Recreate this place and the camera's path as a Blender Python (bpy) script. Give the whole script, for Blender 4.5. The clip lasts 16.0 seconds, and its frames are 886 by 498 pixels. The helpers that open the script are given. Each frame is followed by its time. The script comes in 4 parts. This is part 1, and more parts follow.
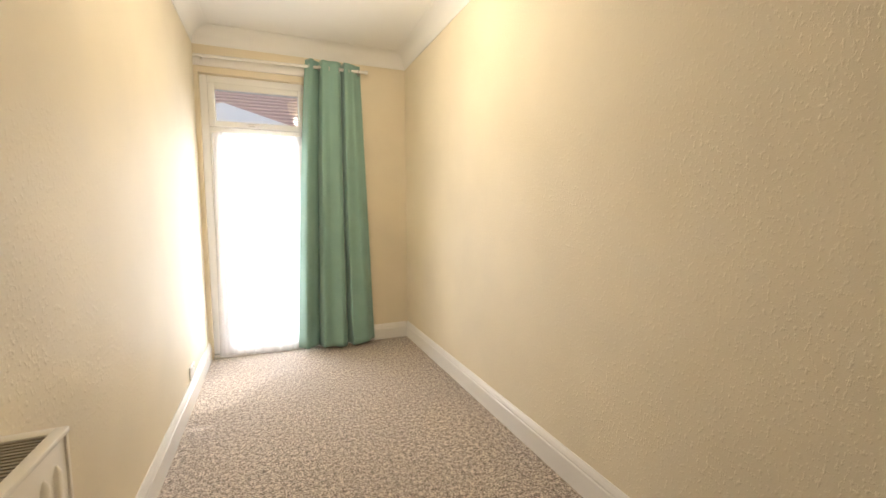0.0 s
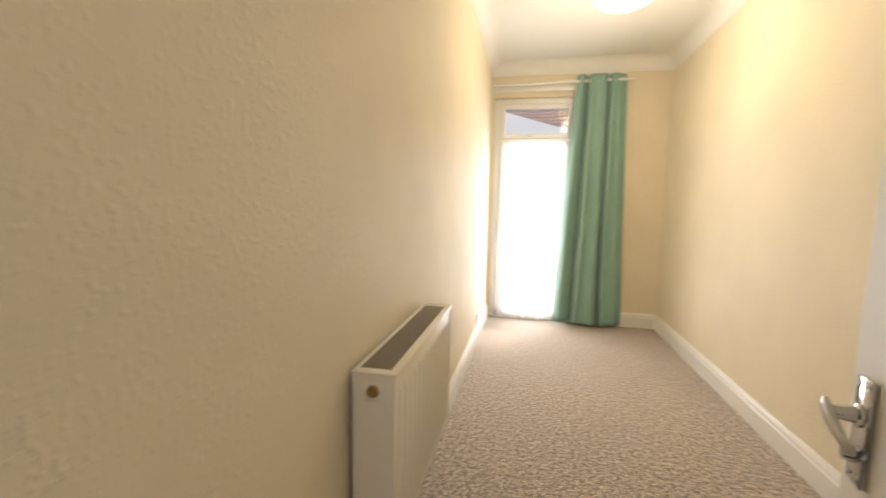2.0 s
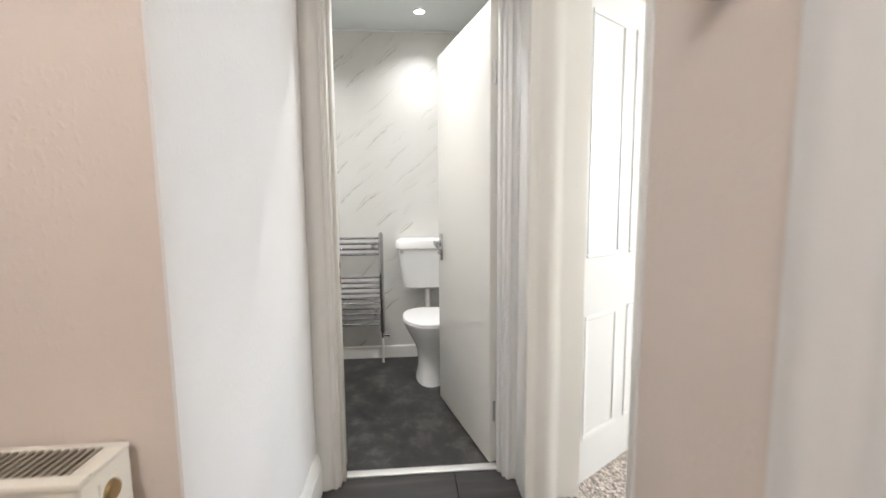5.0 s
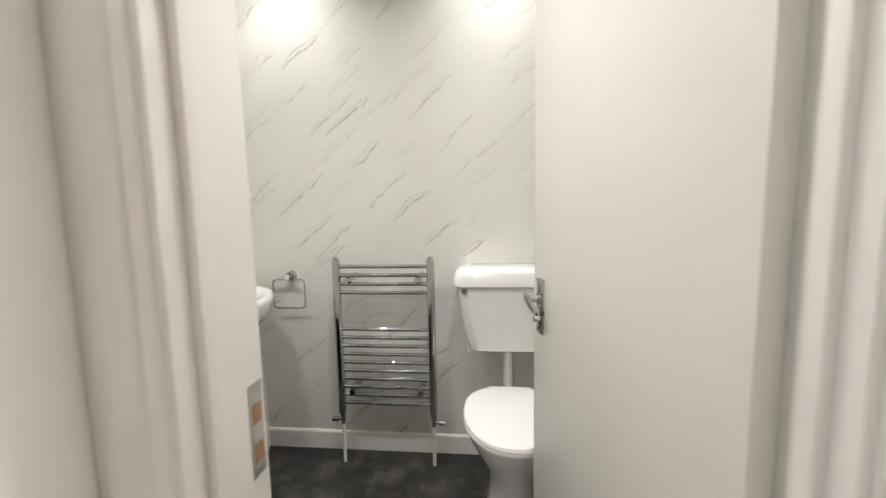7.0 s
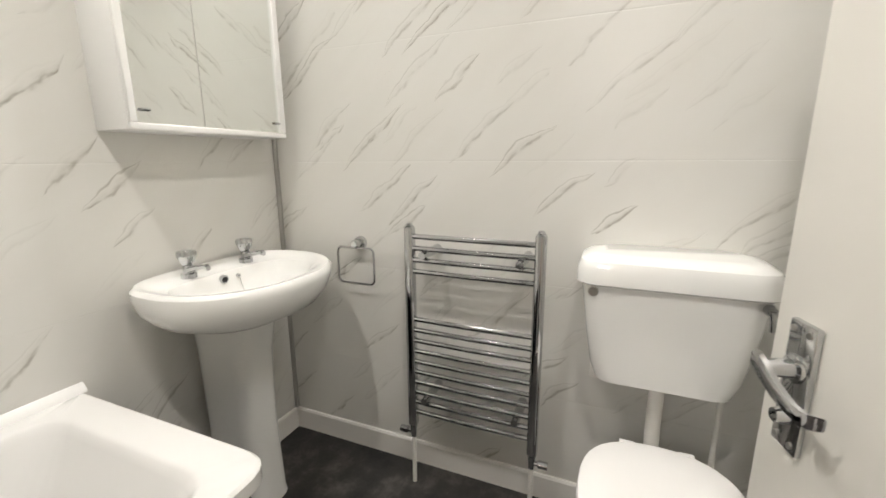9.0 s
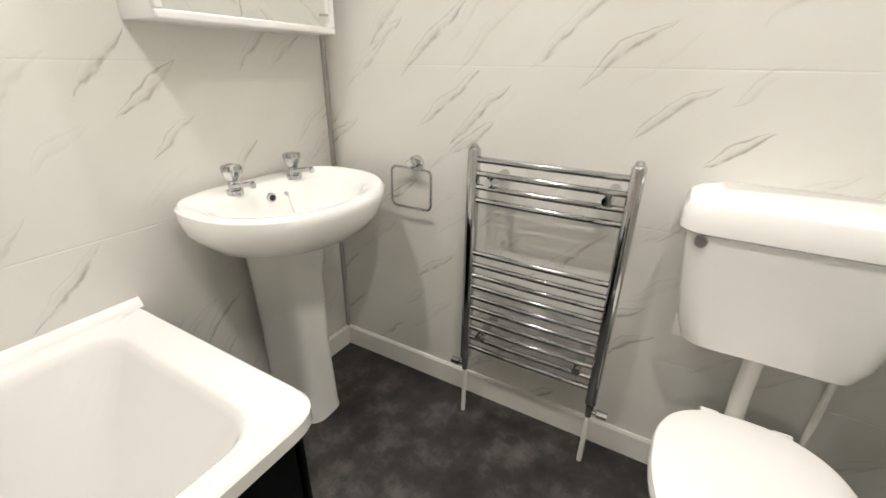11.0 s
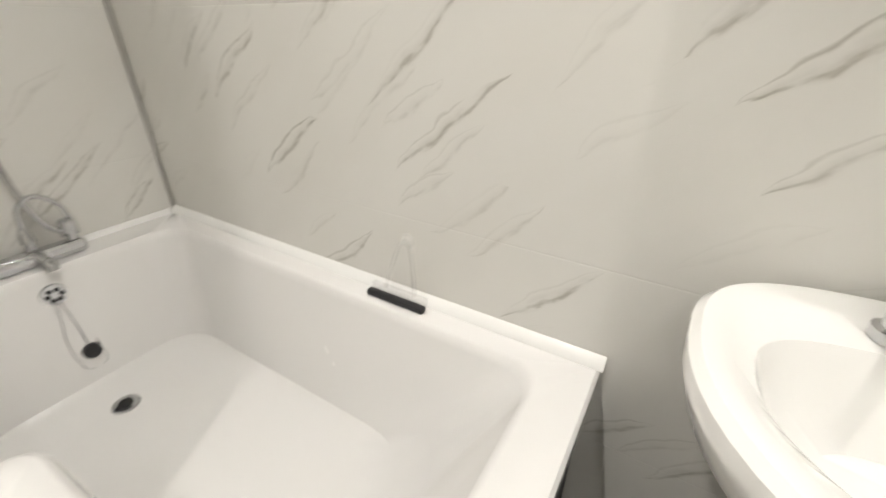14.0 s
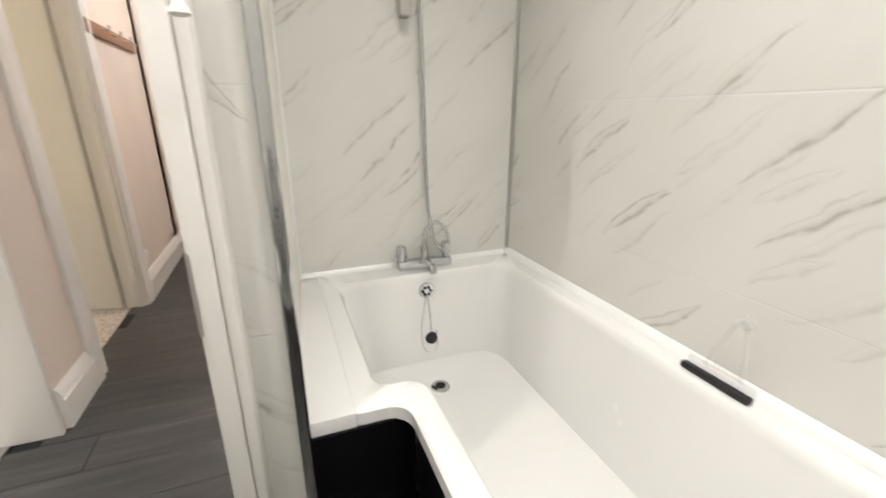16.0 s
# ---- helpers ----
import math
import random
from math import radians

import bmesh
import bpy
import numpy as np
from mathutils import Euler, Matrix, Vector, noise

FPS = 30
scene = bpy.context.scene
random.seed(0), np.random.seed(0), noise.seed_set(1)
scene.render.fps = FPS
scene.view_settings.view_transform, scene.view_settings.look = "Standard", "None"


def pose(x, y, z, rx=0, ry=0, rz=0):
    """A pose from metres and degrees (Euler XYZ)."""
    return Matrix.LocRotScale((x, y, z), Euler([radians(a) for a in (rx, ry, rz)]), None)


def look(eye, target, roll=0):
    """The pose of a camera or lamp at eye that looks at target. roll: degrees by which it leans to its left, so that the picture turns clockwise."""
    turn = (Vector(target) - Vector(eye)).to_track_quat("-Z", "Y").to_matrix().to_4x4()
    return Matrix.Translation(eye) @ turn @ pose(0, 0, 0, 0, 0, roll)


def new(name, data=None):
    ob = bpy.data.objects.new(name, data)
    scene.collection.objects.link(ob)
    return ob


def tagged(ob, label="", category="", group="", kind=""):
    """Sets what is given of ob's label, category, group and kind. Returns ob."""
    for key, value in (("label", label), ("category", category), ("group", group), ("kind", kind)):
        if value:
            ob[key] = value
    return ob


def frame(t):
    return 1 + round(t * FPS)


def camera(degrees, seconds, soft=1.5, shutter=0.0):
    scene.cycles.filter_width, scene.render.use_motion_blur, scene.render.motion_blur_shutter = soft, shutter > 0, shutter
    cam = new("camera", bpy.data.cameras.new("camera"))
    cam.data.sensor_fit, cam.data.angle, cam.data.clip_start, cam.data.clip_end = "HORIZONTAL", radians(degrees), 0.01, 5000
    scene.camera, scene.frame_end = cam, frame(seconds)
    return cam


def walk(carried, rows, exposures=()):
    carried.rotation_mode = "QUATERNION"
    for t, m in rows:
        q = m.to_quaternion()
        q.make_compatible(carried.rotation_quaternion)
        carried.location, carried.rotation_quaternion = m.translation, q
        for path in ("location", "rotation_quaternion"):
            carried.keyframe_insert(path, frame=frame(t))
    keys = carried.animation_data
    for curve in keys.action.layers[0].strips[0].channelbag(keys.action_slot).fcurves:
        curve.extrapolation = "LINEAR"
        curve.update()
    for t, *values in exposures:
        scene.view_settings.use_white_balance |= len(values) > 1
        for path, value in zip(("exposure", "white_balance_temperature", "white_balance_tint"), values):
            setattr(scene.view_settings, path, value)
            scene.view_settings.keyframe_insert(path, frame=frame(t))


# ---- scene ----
cam = camera(94.0, 16.0, shutter=0.4)
PATH = [
    (0, (0.26, -0.381, 1.237), (1.021, 1.459, 1.054), -0.3),
    (0.5, (0.225, -0.462, 1.244), (0.911, 1.408, 1.062), 0.0),
    (1, (0.156, -0.676, 1.242), (0.634, 1.257, 1.055), 0.3),
    (1.5, (0.142, -0.89, 1.239), (0.259, 1.097, 1.044), 0.9),
    (2, (0.167, -1.01, 1.226), (-0.236, 0.937, 1.011), 1.2),
    (2.5, (0.183, -1.146, 1.19), (-0.79, 0.586, 0.954), 1.2),
    (3, (0.262, -1.329, 1.17), (-1.184, 0.032, 0.932), 0.5),
    (3.5, (0.341, -1.47, 1.165), (-1.42, -0.547, 0.949), -0.1),
    (4, (0.359, -1.539, 1.159), (-1.554, -0.997, 0.943), -0.1),
    (4.5, (0.255, -1.541, 1.145), (-1.709, -1.236, 0.928), -0.2),
    (5, (0.036, -1.557, 1.164), (-1.947, -1.396, 0.951), -0.5),
    (7.5, (-1.438, -1.516, 1.212), (-3.396, -1.844, 0.967), -1.0),
    (8, (-1.606, -1.55, 1.197), (-3.528, -2.038, 0.933), -0.8),
    (8.5, (-1.747, -1.538, 1.166), (-3.605, -2.212, 0.856), -0.8),
    (9, (-1.78, -1.576, 1.171), (-3.584, -2.331, 0.751), -0.3),
    (11.5, (-2.032, -1.773, 1.166), (-3.503, -2.78, 0.258), -0.0),
    (12, (-2.189, -1.902, 1.148), (-3.425, -3.17, 0.217), 0.3),
    (12.5, (-2.252, -2.03, 1.143), (-3.072, -3.594, 0.205), 0.4),
    (13, (-2.301, -2.148, 1.158), (-2.537, -3.889, 0.202), 0.4),
    (13.5, (-2.306, -2.19, 1.142), (-1.95, -3.933, 0.229), 1.3),
    (14, (-2.361, -2.2, 1.13), (-1.453, -3.707, 0.18), 0.2),
    (14.5, (-2.391, -2.164, 1.113), (-1.165, -3.436, 0.176), 0.3),
    (15, (-2.398, -2.097, 1.125), (-0.988, -3.184, 0.215), 0.5),
    (15.5, (-2.379, -2.032, 1.137), (-0.801, -2.95, 0.32), 0.5),
    (16, (-2.364, -1.983, 1.13), (-0.596, -2.681, 0.51), 0.1),
]
walk(cam, [(t, look(eye, target, roll)) for t, eye, target, roll in PATH],
     exposures=[(0, -0.34, 6600, 12), (1.5, -0.25, 6750, 12), (2.0, -0.25, 6850, 12), (2.5, -0.35, 7500, 12), (3.0, -0.3, 8500, 14), (3.5, 0.4, 6500, 10), (4.0, 0.8, 5950, 10), (5.0, 0.62, 6050, 10),
                (7.5, 0.48, 6400, 10), (9.0, 0.52, 6500, 10), (11.5, 0.7, 6600, 10), (12.5, 0.68, 6600, 10), (13.5, 0.5, 6550, 10), (14.0, 0.5, 6500, 10), (15.0, 0.68, 6400, 10), (16.0, 0.78, 6400, 10)])

# ---- world and light ----
SUN_EL, SUN_AZ = 55.0, 24.0      # the sun stands beyond the glazed door, a little to its right
world = bpy.data.worlds.new("world")
scene.world = world
world.use_nodes = True
wn = world.node_tree.nodes
sky = wn.new("ShaderNodeTexSky")
sky.sky_type, sky.sun_disc = "NISHITA", False
sky.sun_elevation, sky.sun_rotation = radians(SUN_EL), radians(SUN_AZ)
world.node_tree.links.new(sky.outputs[0], wn["Background"].inputs[0])
wn["Background"].inputs[1].default_value = 0.15
sun_data = bpy.data.lights.new("sun", "SUN")
sun_data.energy, sun_data.angle, sun_data.color = 5.0, radians(0.5), (1.0, 0.94, 0.86)
sun = new("sun", sun_data)
sdir = Vector((math.sin(radians(SUN_AZ)) * math.cos(radians(SUN_EL)), math.cos(radians(SUN_AZ)) * math.cos(radians(SUN_EL)), math.sin(radians(SUN_EL))))
sun.matrix_world = look(sdir * 20, (0, 0, 0))


def area_lamp(name, m, sx, sy, watts, colour, spread=180):
    d = bpy.data.lights.new(name, "AREA")
    d.shape, d.size, d.size_y, d.energy, d.color, d.spread = "RECTANGLE", sx, sy, watts, colour, radians(spread)
    ob = new(name, d)
    ob.matrix_world = m
    return ob


def spot_lamp(name, at, watts, colour, cone, blend, radius):
    d = bpy.data.lights.new(name, "SPOT")
    d.energy, d.color, d.spot_size, d.spot_blend, d.shadow_soft_size = watts, colour, radians(cone), blend, radius
    ob = new(name, d)
    ob.location = at
    return ob


def point_lamp(name, at, watts, colour, radius):
    d = bpy.data.lights.new(name, "POINT")
    d.energy, d.color, d.shadow_soft_size = watts, colour, radius
    ob = new(name, d)
    ob.location = at
    return ob


# sky light in the glazed door and in the window of the next room
area_lamp("daylight_glazed_door", look((0.2, 3.518, 0.98), (0.2, 0, 0.98)), 0.56, 1.76, 37, (0.95, 0.97, 1.0), 140)
area_lamp("daylight_next_room", look((-1.2, 1.92, 1.5), (-1.2, 0, 1.0)), 1.2, 1.3, 46, (0.9, 0.95, 1.0))
# lamps of the place, plus an unseen fill lamp added to light the hall
point_lamp("bedroom_bulb", (0.68, 1.83, 2.36), 29, (1.0, 0.87, 0.67), 0.12)
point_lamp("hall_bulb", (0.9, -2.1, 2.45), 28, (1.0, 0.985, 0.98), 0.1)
DOWNLIGHTS = [(-2.76, -1.47), (-2.76, -2.42), (-1.95, -1.50), (-1.95, -2.38)]
for dx, dy in DOWNLIGHTS:
    spot_lamp("downlight_bulb", (dx, dy, 2.385), 20 if dx < -2.5 else 31, (1.0, 0.955, 0.90), 132, 1.0, 0.012)

# ---- materials ----


class Mat:
    """A node material with short calls for the common nodes."""

    def __init__(self, name, colour=(0.8, 0.8, 0.8), rough=0.5, metal=0.0):
        self.m = bpy.data.materials.new(name)
        self.m.use_nodes = True
        self.t = self.m.node_tree
        self.b = self.t.nodes["Principled BSDF"]
        self.set("Base Color", (*colour, 1))
        self.set("Roughness", rough)
        self.set("Metallic", metal)

    def set(self, key, v):
        if isinstance(v, bpy.types.NodeSocket):
            self.t.links.new(v, self.b.inputs[key])
        else:
            self.b.inputs[key].default_value = v
        return self

    def node(self, kind, **given):
        n = self.t.nodes.new(kind)
        for k, v in given.items():
            k = k.replace("_", " ").title() if k in ("scale", "detail", "roughness", "distortion", "randomness") else k
            n.inputs[k].default_value = v
        return n

    def link(self, a, b):
        self.t.links.new(a, b)
        return self

    def place(self):
        return self.node("ShaderNodeNewGeometry").outputs["Position"]

    def mapped(self, vec, scale=(1, 1, 1), rot=(0, 0, 0), loc=(0, 0, 0)):
        n = self.node("ShaderNodeMapping")
        n.inputs["Scale"].default_value, n.inputs["Rotation"].default_value, n.inputs["Location"].default_value = scale, rot, loc
        self.link(vec, n.inputs["Vector"])
        return n.outputs[0]

    def noise(self, vec, scale, detail=3.0, rough=0.5):
        n = self.node("ShaderNodeTexNoise", scale=scale, detail=detail, roughness=rough)
        self.link(vec, n.inputs["Vector"])
        return n.outputs["Fac"]

    def voronoi(self, vec, scale, feature="F1", randomness=1.0):
        n = self.node("ShaderNodeTexVoronoi", scale=scale, randomness=randomness)
        n.feature = feature
        self.link(vec, n.inputs["Vector"])
        return n.outputs["Distance"]

    def ramp(self, fac, *stops):
        n = self.node("ShaderNodeValToRGB")
        e = n.color_ramp.elements
        while len(e) < len(stops):
            e.new(0.5)
        for el, (p, c) in zip(e, stops):
            el.position = p
            el.color = (c, c, c, 1) if isinstance(c, (int, float)) else (*c, 1)
        self.link(fac, n.inputs[0])
        return n.outputs[0]

    def math(self, op, a, b=0.0):
        n = self.node("ShaderNodeMath")
        n.operation = op
        for i, v in enumerate((a, b)):
            if isinstance(v, bpy.types.NodeSocket):
                self.link(v, n.inputs[i])
            else:
                n.inputs[i].default_value = v
        return n.outputs[0]

    def mix(self, fac, a, b, blend="MIX"):
        n = self.node("ShaderNodeMix")
        n.data_type, n.blend_type = "RGBA", blend
        for sock, v in ((n.inputs[0], fac), (n.inputs[6], a), (n.inputs[7], b)):
            if isinstance(v, bpy.types.NodeSocket):
                self.link(v, sock)
            else:
                sock.default_value = v if isinstance(v, (int, float)) else (*v, 1)
        return n.outputs[2]

    def bump(self, height, strength, distance):
        n = self.node("ShaderNodeBump")
        n.inputs["Strength"].default_value, n.inputs["Distance"].default_value = strength, distance
        self.link(height, n.inputs["Height"])
        self.link(n.outputs[0], self.b.inputs["Normal"])
        return self


def wallpaper(name, c, relief=1.0, rough=0.62):
    """Painted woodchip wallpaper: small raised chips and faint stains."""
    k = Mat(name, c, rough)
    p = k.place()
    chips = k.ramp(k.noise(k.mapped(p, (1, 1, 0.62)), 95, 2.0), (0.54, 0.0), (0.76, 1.0))
    fine = k.noise(p, 260, 2.0)
    k.bump(k.math("ADD", chips, k.math("MULTIPLY", fine, 0.25)), 0.36 * relief, 0.0035)
    d = [v * 0.9 for v in c]
    k.set("Base Color", k.mix(k.ramp(k.noise(p, 1.7, 5.0), (0.35, 0.0), (0.75, 1.0)), c, d))
    return k.m


def paint(name, c, rough=0.35, brush=0.15):
    """Gloss or eggshell paint with faint brush marks and slight yellowing."""
    k = Mat(name, c, rough)
    p = k.place()
    k.set("Base Color", k.mix(k.ramp(k.noise(p, 1.6, 1.0), (0.2, 0.0), (0.9, 1.0)), c, (c[0] * 0.985, c[1] * 0.975, c[2] * 0.955)))
    return k.m


def carpet_material():
    k = Mat("carpet_beige", (0.3, 0.25, 0.21), 0.95)
    p = k.place()
    tuft = k.voronoi(p, 120)
    flecks = k.noise(p, 145, 2.0, 0.65)
    clumps = k.noise(p, 48, 3.0, 0.6)
    broad = k.noise(p, 2.2, 4.0)
    speck = k.math("ADD", k.math("MULTIPLY", flecks, 0.65), k.math("MULTIPLY", clumps, 0.35))
    col = k.ramp(speck, (0.43, (0.10, 0.073, 0.056)), (0.50, (0.43, 0.35, 0.29)), (0.57, (0.90, 0.80, 0.70)))
    col = k.mix(k.ramp(broad, (0.35, 0.0), (0.7, 0.25)), col, (0.36, 0.3, 0.26))
    k.set("Base Color", col)
    k.bump(k.math("SUBTRACT", k.math("MULTIPLY", speck, 1.5), tuft), 0.8, 0.005)
    k.set("Sheen Weight", 0.3)
    return k.m


def marble(name, axis, sign):
    """White wall panel with slanting grey veins. axis: which way the wall runs."""
    k = Mat(name, (0.8, 0.79, 0.75), 0.36)
    p = k.place()
    sep = k.node("ShaderNodeSeparateXYZ")
    k.link(p, sep.inputs[0])
    u = k.math("MULTIPLY", sep.outputs[axis], sign)
    comb = k.node("ShaderNodeCombineXYZ")
    k.link(u, comb.inputs[0])
    k.link(sep.outputs[2], comb.inputs[1])
    flat = comb.outputs[0]
    warp = k.noise(k.mapped(flat, (1, 1, 1), loc=(3.1 * axis, 1.7, 0)), 5.5, 3.0)
    turned = k.mapped(flat, (1, 1, 1), (0, 0, radians(-41)), (0.37 + axis, 0.11, 0))
    sep2 = k.node("ShaderNodeSeparateXYZ")
    k.link(turned, sep2.inputs[0])
    along = sep2.outputs[0]
    across = k.math("ADD", sep2.outputs[1], k.math("MULTIPLY", k.math("SUBTRACT", warp, 0.5), 0.075))
    ragged = k.noise(k.mapped(turned, (16, 80, 1)), 1.0, 4.0, 0.65)
    torn = k.ramp(k.noise(k.mapped(turned, (22, 60, 1)), 1.0, 3.0), (0.36, 0.2), (0.6, 1.0))

    def strokes(sx, sy, shift):
        """Short tapered brush strokes: one in each cell, with a dark spine and a paler smear beside it."""
        comb2 = k.node("ShaderNodeCombineXYZ")
        k.link(k.math("ADD", k.math("MULTIPLY", along, sx), shift), comb2.inputs[0])
        k.link(k.math("MULTIPLY", across, sy), comb2.inputs[1])
        v = k.node("ShaderNodeTexVoronoi", scale=1.0, randomness=0.95)
        v.voronoi_dimensions = "2D"
        k.link(comb2.outputs[0], v.inputs["Vector"])
        away = k.node("ShaderNodeVectorMath")
        away.operation = "SUBTRACT"
        k.link(comb2.outputs[0], away.inputs[0])
        k.link(v.outputs["Position"], away.inputs[1])
        off = k.node("ShaderNodeSeparateXYZ")
        k.link(away.outputs[0], off.inputs[0])
        sepc = k.node("ShaderNodeSeparateColor")
        k.link(v.outputs["Color"], sepc.inputs[0])
        half = k.math("ADD", k.math("MULTIPLY", sepc.outputs[2], 0.24), 0.16)
        lx = k.math("DIVIDE", off.outputs[0], half)
        taper = k.math("MAXIMUM", k.math("SUBTRACT", 1.0, k.math("MULTIPLY", lx, lx)), 0.0)
        bow = k.math("MULTIPLY", k.math("SUBTRACT", sepc.outputs[1], 0.5), k.math("MULTIPLY", lx, 0.16))
        side = k.math("ADD", k.math("ADD", off.outputs[1], bow), k.math("MULTIPLY", k.math("SUBTRACT", ragged, 0.5), 0.15))

        def band(centre, width, soft):
            ly = k.math("ABSOLUTE", k.math("SUBTRACT", side, k.math("MULTIPLY", taper, centre)))
            q = k.math("DIVIDE", ly, k.math("ADD", k.math("MULTIPLY", taper, width), 0.0005))
            return k.ramp(q, (0.0, 1.0), (soft, 0.85), (1.0, 0.0))
        spine = k.math("MULTIPLY", k.math("MULTIPLY", band(-0.04, 0.085, 0.35), torn), 0.95)
        smear = k.math("MULTIPLY", k.math("MULTIPLY", band(0.0, 0.17, 0.2), torn), 0.4)
        strand = k.math("MULTIPLY", band(0.24, 0.045, 0.3), k.math("MULTIPLY", sepc.outputs[1], 0.8))
        some = k.ramp(sepc.outputs[0], (0.4, 0.0), (0.55, 0.5), (0.9, 1.0))
        both = k.math("MAXIMUM", k.math("MAXIMUM", spine, smear), strand)
        return k.math("MULTIPLY", k.math("MULTIPLY", both, some), k.ramp(ragged, (0.3, 0.55), (0.6, 1.0)))

    vein = k.math("MAXIMUM", strokes(2.3, 12.0, 0.0), k.math("MULTIPLY", strokes(2.6, 13.0, 5.37), 0.4))
    cloud = k.ramp(k.noise(k.mapped(turned, (1.2, 3.5, 1)), 1.5, 4.0), (0.4, 0.0), (0.8, 0.6))
    base = k.mix(cloud, (0.72, 0.708, 0.672), (0.655, 0.636, 0.59))
    tint = k.mix(warp, (0.25, 0.25, 0.215), (0.34, 0.305, 0.245))
    k.set("Base Color", k.mix(k.math("MULTIPLY", vein, 0.95), base, tint))
    k.set("Coat Weight", 0.04)
    cell = k.math("FRACT", k.math("DIVIDE", sep.outputs[2], 0.388))
    joint = k.ramp(k.math("ABSOLUTE", k.math("SUBTRACT", cell, 0.01)), (0.0, 0.0), (0.006, 1.0))
    k.bump(k.math("ADD", joint, k.math("MULTIPLY", k.noise(p, 45, 2.0), 0.05)), 0.35, 0.002)
    return k.m


def slate_floor():
    k = Mat("slate_vinyl", (0.04, 0.038, 0.036), 0.42)
    p = k.place()
    n = k.noise(p, 6.5, 9.0, 0.68)
    k.set("Base Color", k.ramp(n, (0.36, (0.010, 0.010, 0.010)), (0.5, (0.031, 0.029, 0.027)), (0.66, (0.10, 0.093, 0.084))))
    k.set("Roughness", k.ramp(n, (0.3, 0.36), (0.7, 0.55)))
    k.bump(k.noise(p, 60, 5.0), 0.25, 0.003)
    return k.m


def plank_material():
    k = Mat("dark_plank", (0.07, 0.06, 0.055), 0.45)
    p = k.place()
    info = k.node("ShaderNodeObjectInfo")
    shift = k.node("ShaderNodeCombineXYZ")
    k.link(k.math("MULTIPLY", info.outputs["Random"], 37.0), shift.inputs[0])
    add = k.node("ShaderNodeVectorMath")
    k.link(p, add.inputs[0])
    k.link(shift.outputs[0], add.inputs[1])
    g = k.noise(k.mapped(add.outputs[0], (22, 1.6, 1)), 1.0, 7.0, 0.62)
    c = k.ramp(g, (0.28, (0.018, 0.017, 0.017)), (0.55, (0.05, 0.046, 0.045)), (0.78, (0.12, 0.11, 0.105)))
    c = k.mix(k.math("MULTIPLY", info.outputs["Random"], 0.55), c, (0.045, 0.04, 0.038))
    k.set("Base Color", c)
    k.bump(g, 0.18, 0.003)
    return k.m


def ceramic(name, c=(0.86, 0.855, 0.83), rough=0.07):
    k = Mat(name, c, rough)
    k.set("Coat Weight", 0.5).set("Coat Roughness", 0.03)
    p = k.place()
    k.set("Roughness", k.ramp(k.noise(p, 6, 4.0), (0.35, rough), (0.8, rough * 2.5)))
    return k.m


def chrome_material():
    k = Mat("chrome", (0.56, 0.565, 0.57), 0.06, 1.0)
    k.set("Roughness", k.ramp(k.noise(k.place(), 30, 4.0), (0.4, 0.04), (0.8, 0.16)))
    return k.m


def cloth(name, c, weave=900.0):
    k = Mat(name, c, 0.85)
    p = k.place()
    k.bump(k.noise(k.mapped(p, (1, 1, 0.3)), weave, 2.0), 0.25, 0.001)
    k.set("Base Color", k.mix(k.ramp(k.noise(p, 5, 4.0), (0.4, 0.0), (0.75, 0.6)), c, [v * 0.85 for v in c]))
    k.set("Sheen Weight", 0.25)
    return k.m


def net_material():
    k = Mat("net_voile", (0.9, 0.9, 0.92), 0.9)
    t = k.t
    tr, tl, df = t.nodes.new("ShaderNodeBsdfTransparent"), t.nodes.new("ShaderNodeBsdfTranslucent"), t.nodes.new("ShaderNodeBsdfDiffuse")
    tl.inputs[0].default_value = df.inputs[0].default_value = (0.93, 0.93, 0.96, 1)
    m1, m2 = t.nodes.new("ShaderNodeMixShader"), t.nodes.new("ShaderNodeMixShader")
    m1.inputs[0].default_value = 0.55
    k.link(df.outputs[0], m1.inputs[1]).link(tl.outputs[0], m1.inputs[2])
    thread = k.ramp(k.noise(k.mapped(k.place(), (1, 1, 0.4)), 700, 2.0), (0.35, 0.45), (0.65, 0.7))
    k.link(thread, m2.inputs[0])
    k.link(tr.outputs[0], m2.inputs[1]).link(m1.outputs[0], m2.inputs[2])
    k.link(m2.outputs[0], t.nodes["Material Output"].inputs[0])
    return k.m


def glass_material(name, tint=(1, 1, 1), rough=0.0):
    k = Mat(name, tint, rough)
    k.set("Transmission Weight", 1.0).set("IOR", 1.45)
    return k.m


def glow(name, c, strength):
    k = Mat(name, c, 0.5)
    k.set("Emission Color", (*c, 1)).set("Emission Strength", strength)
    return k.m


CREAM = wallpaper("cream_woodchip", (0.80, 0.71, 0.54))
PINK = wallpaper("pink_woodchip", (0.76, 0.66, 0.585), 0.5)
HALLWHITE = wallpaper("white_wall_paint", (0.82, 0.79, 0.76), 0.35)
CEIL = paint("ceiling_white", (0.82, 0.81, 0.78), 0.8, 0.1)
BCEIL = paint("bathroom_ceiling_paint", (0.72, 0.76, 0.75), 0.5, 0.05)
GLOSS = paint("white_gloss", (0.82, 0.8, 0.77), 0.28)
DOORPAINT = paint("door_paint", (0.8, 0.78, 0.73), 0.4, 0.08)
UPVC = paint("upvc_white", (0.86, 0.86, 0.85), 0.25, 0.02)
RADWHITE = paint("radiator_enamel", (0.82, 0.775, 0.68), 0.3, 0.02)
GRILLE = Mat("grille_grey_metal", (0.32, 0.28, 0.22), 0.5, 0.3).m
CARPET = carpet_material()
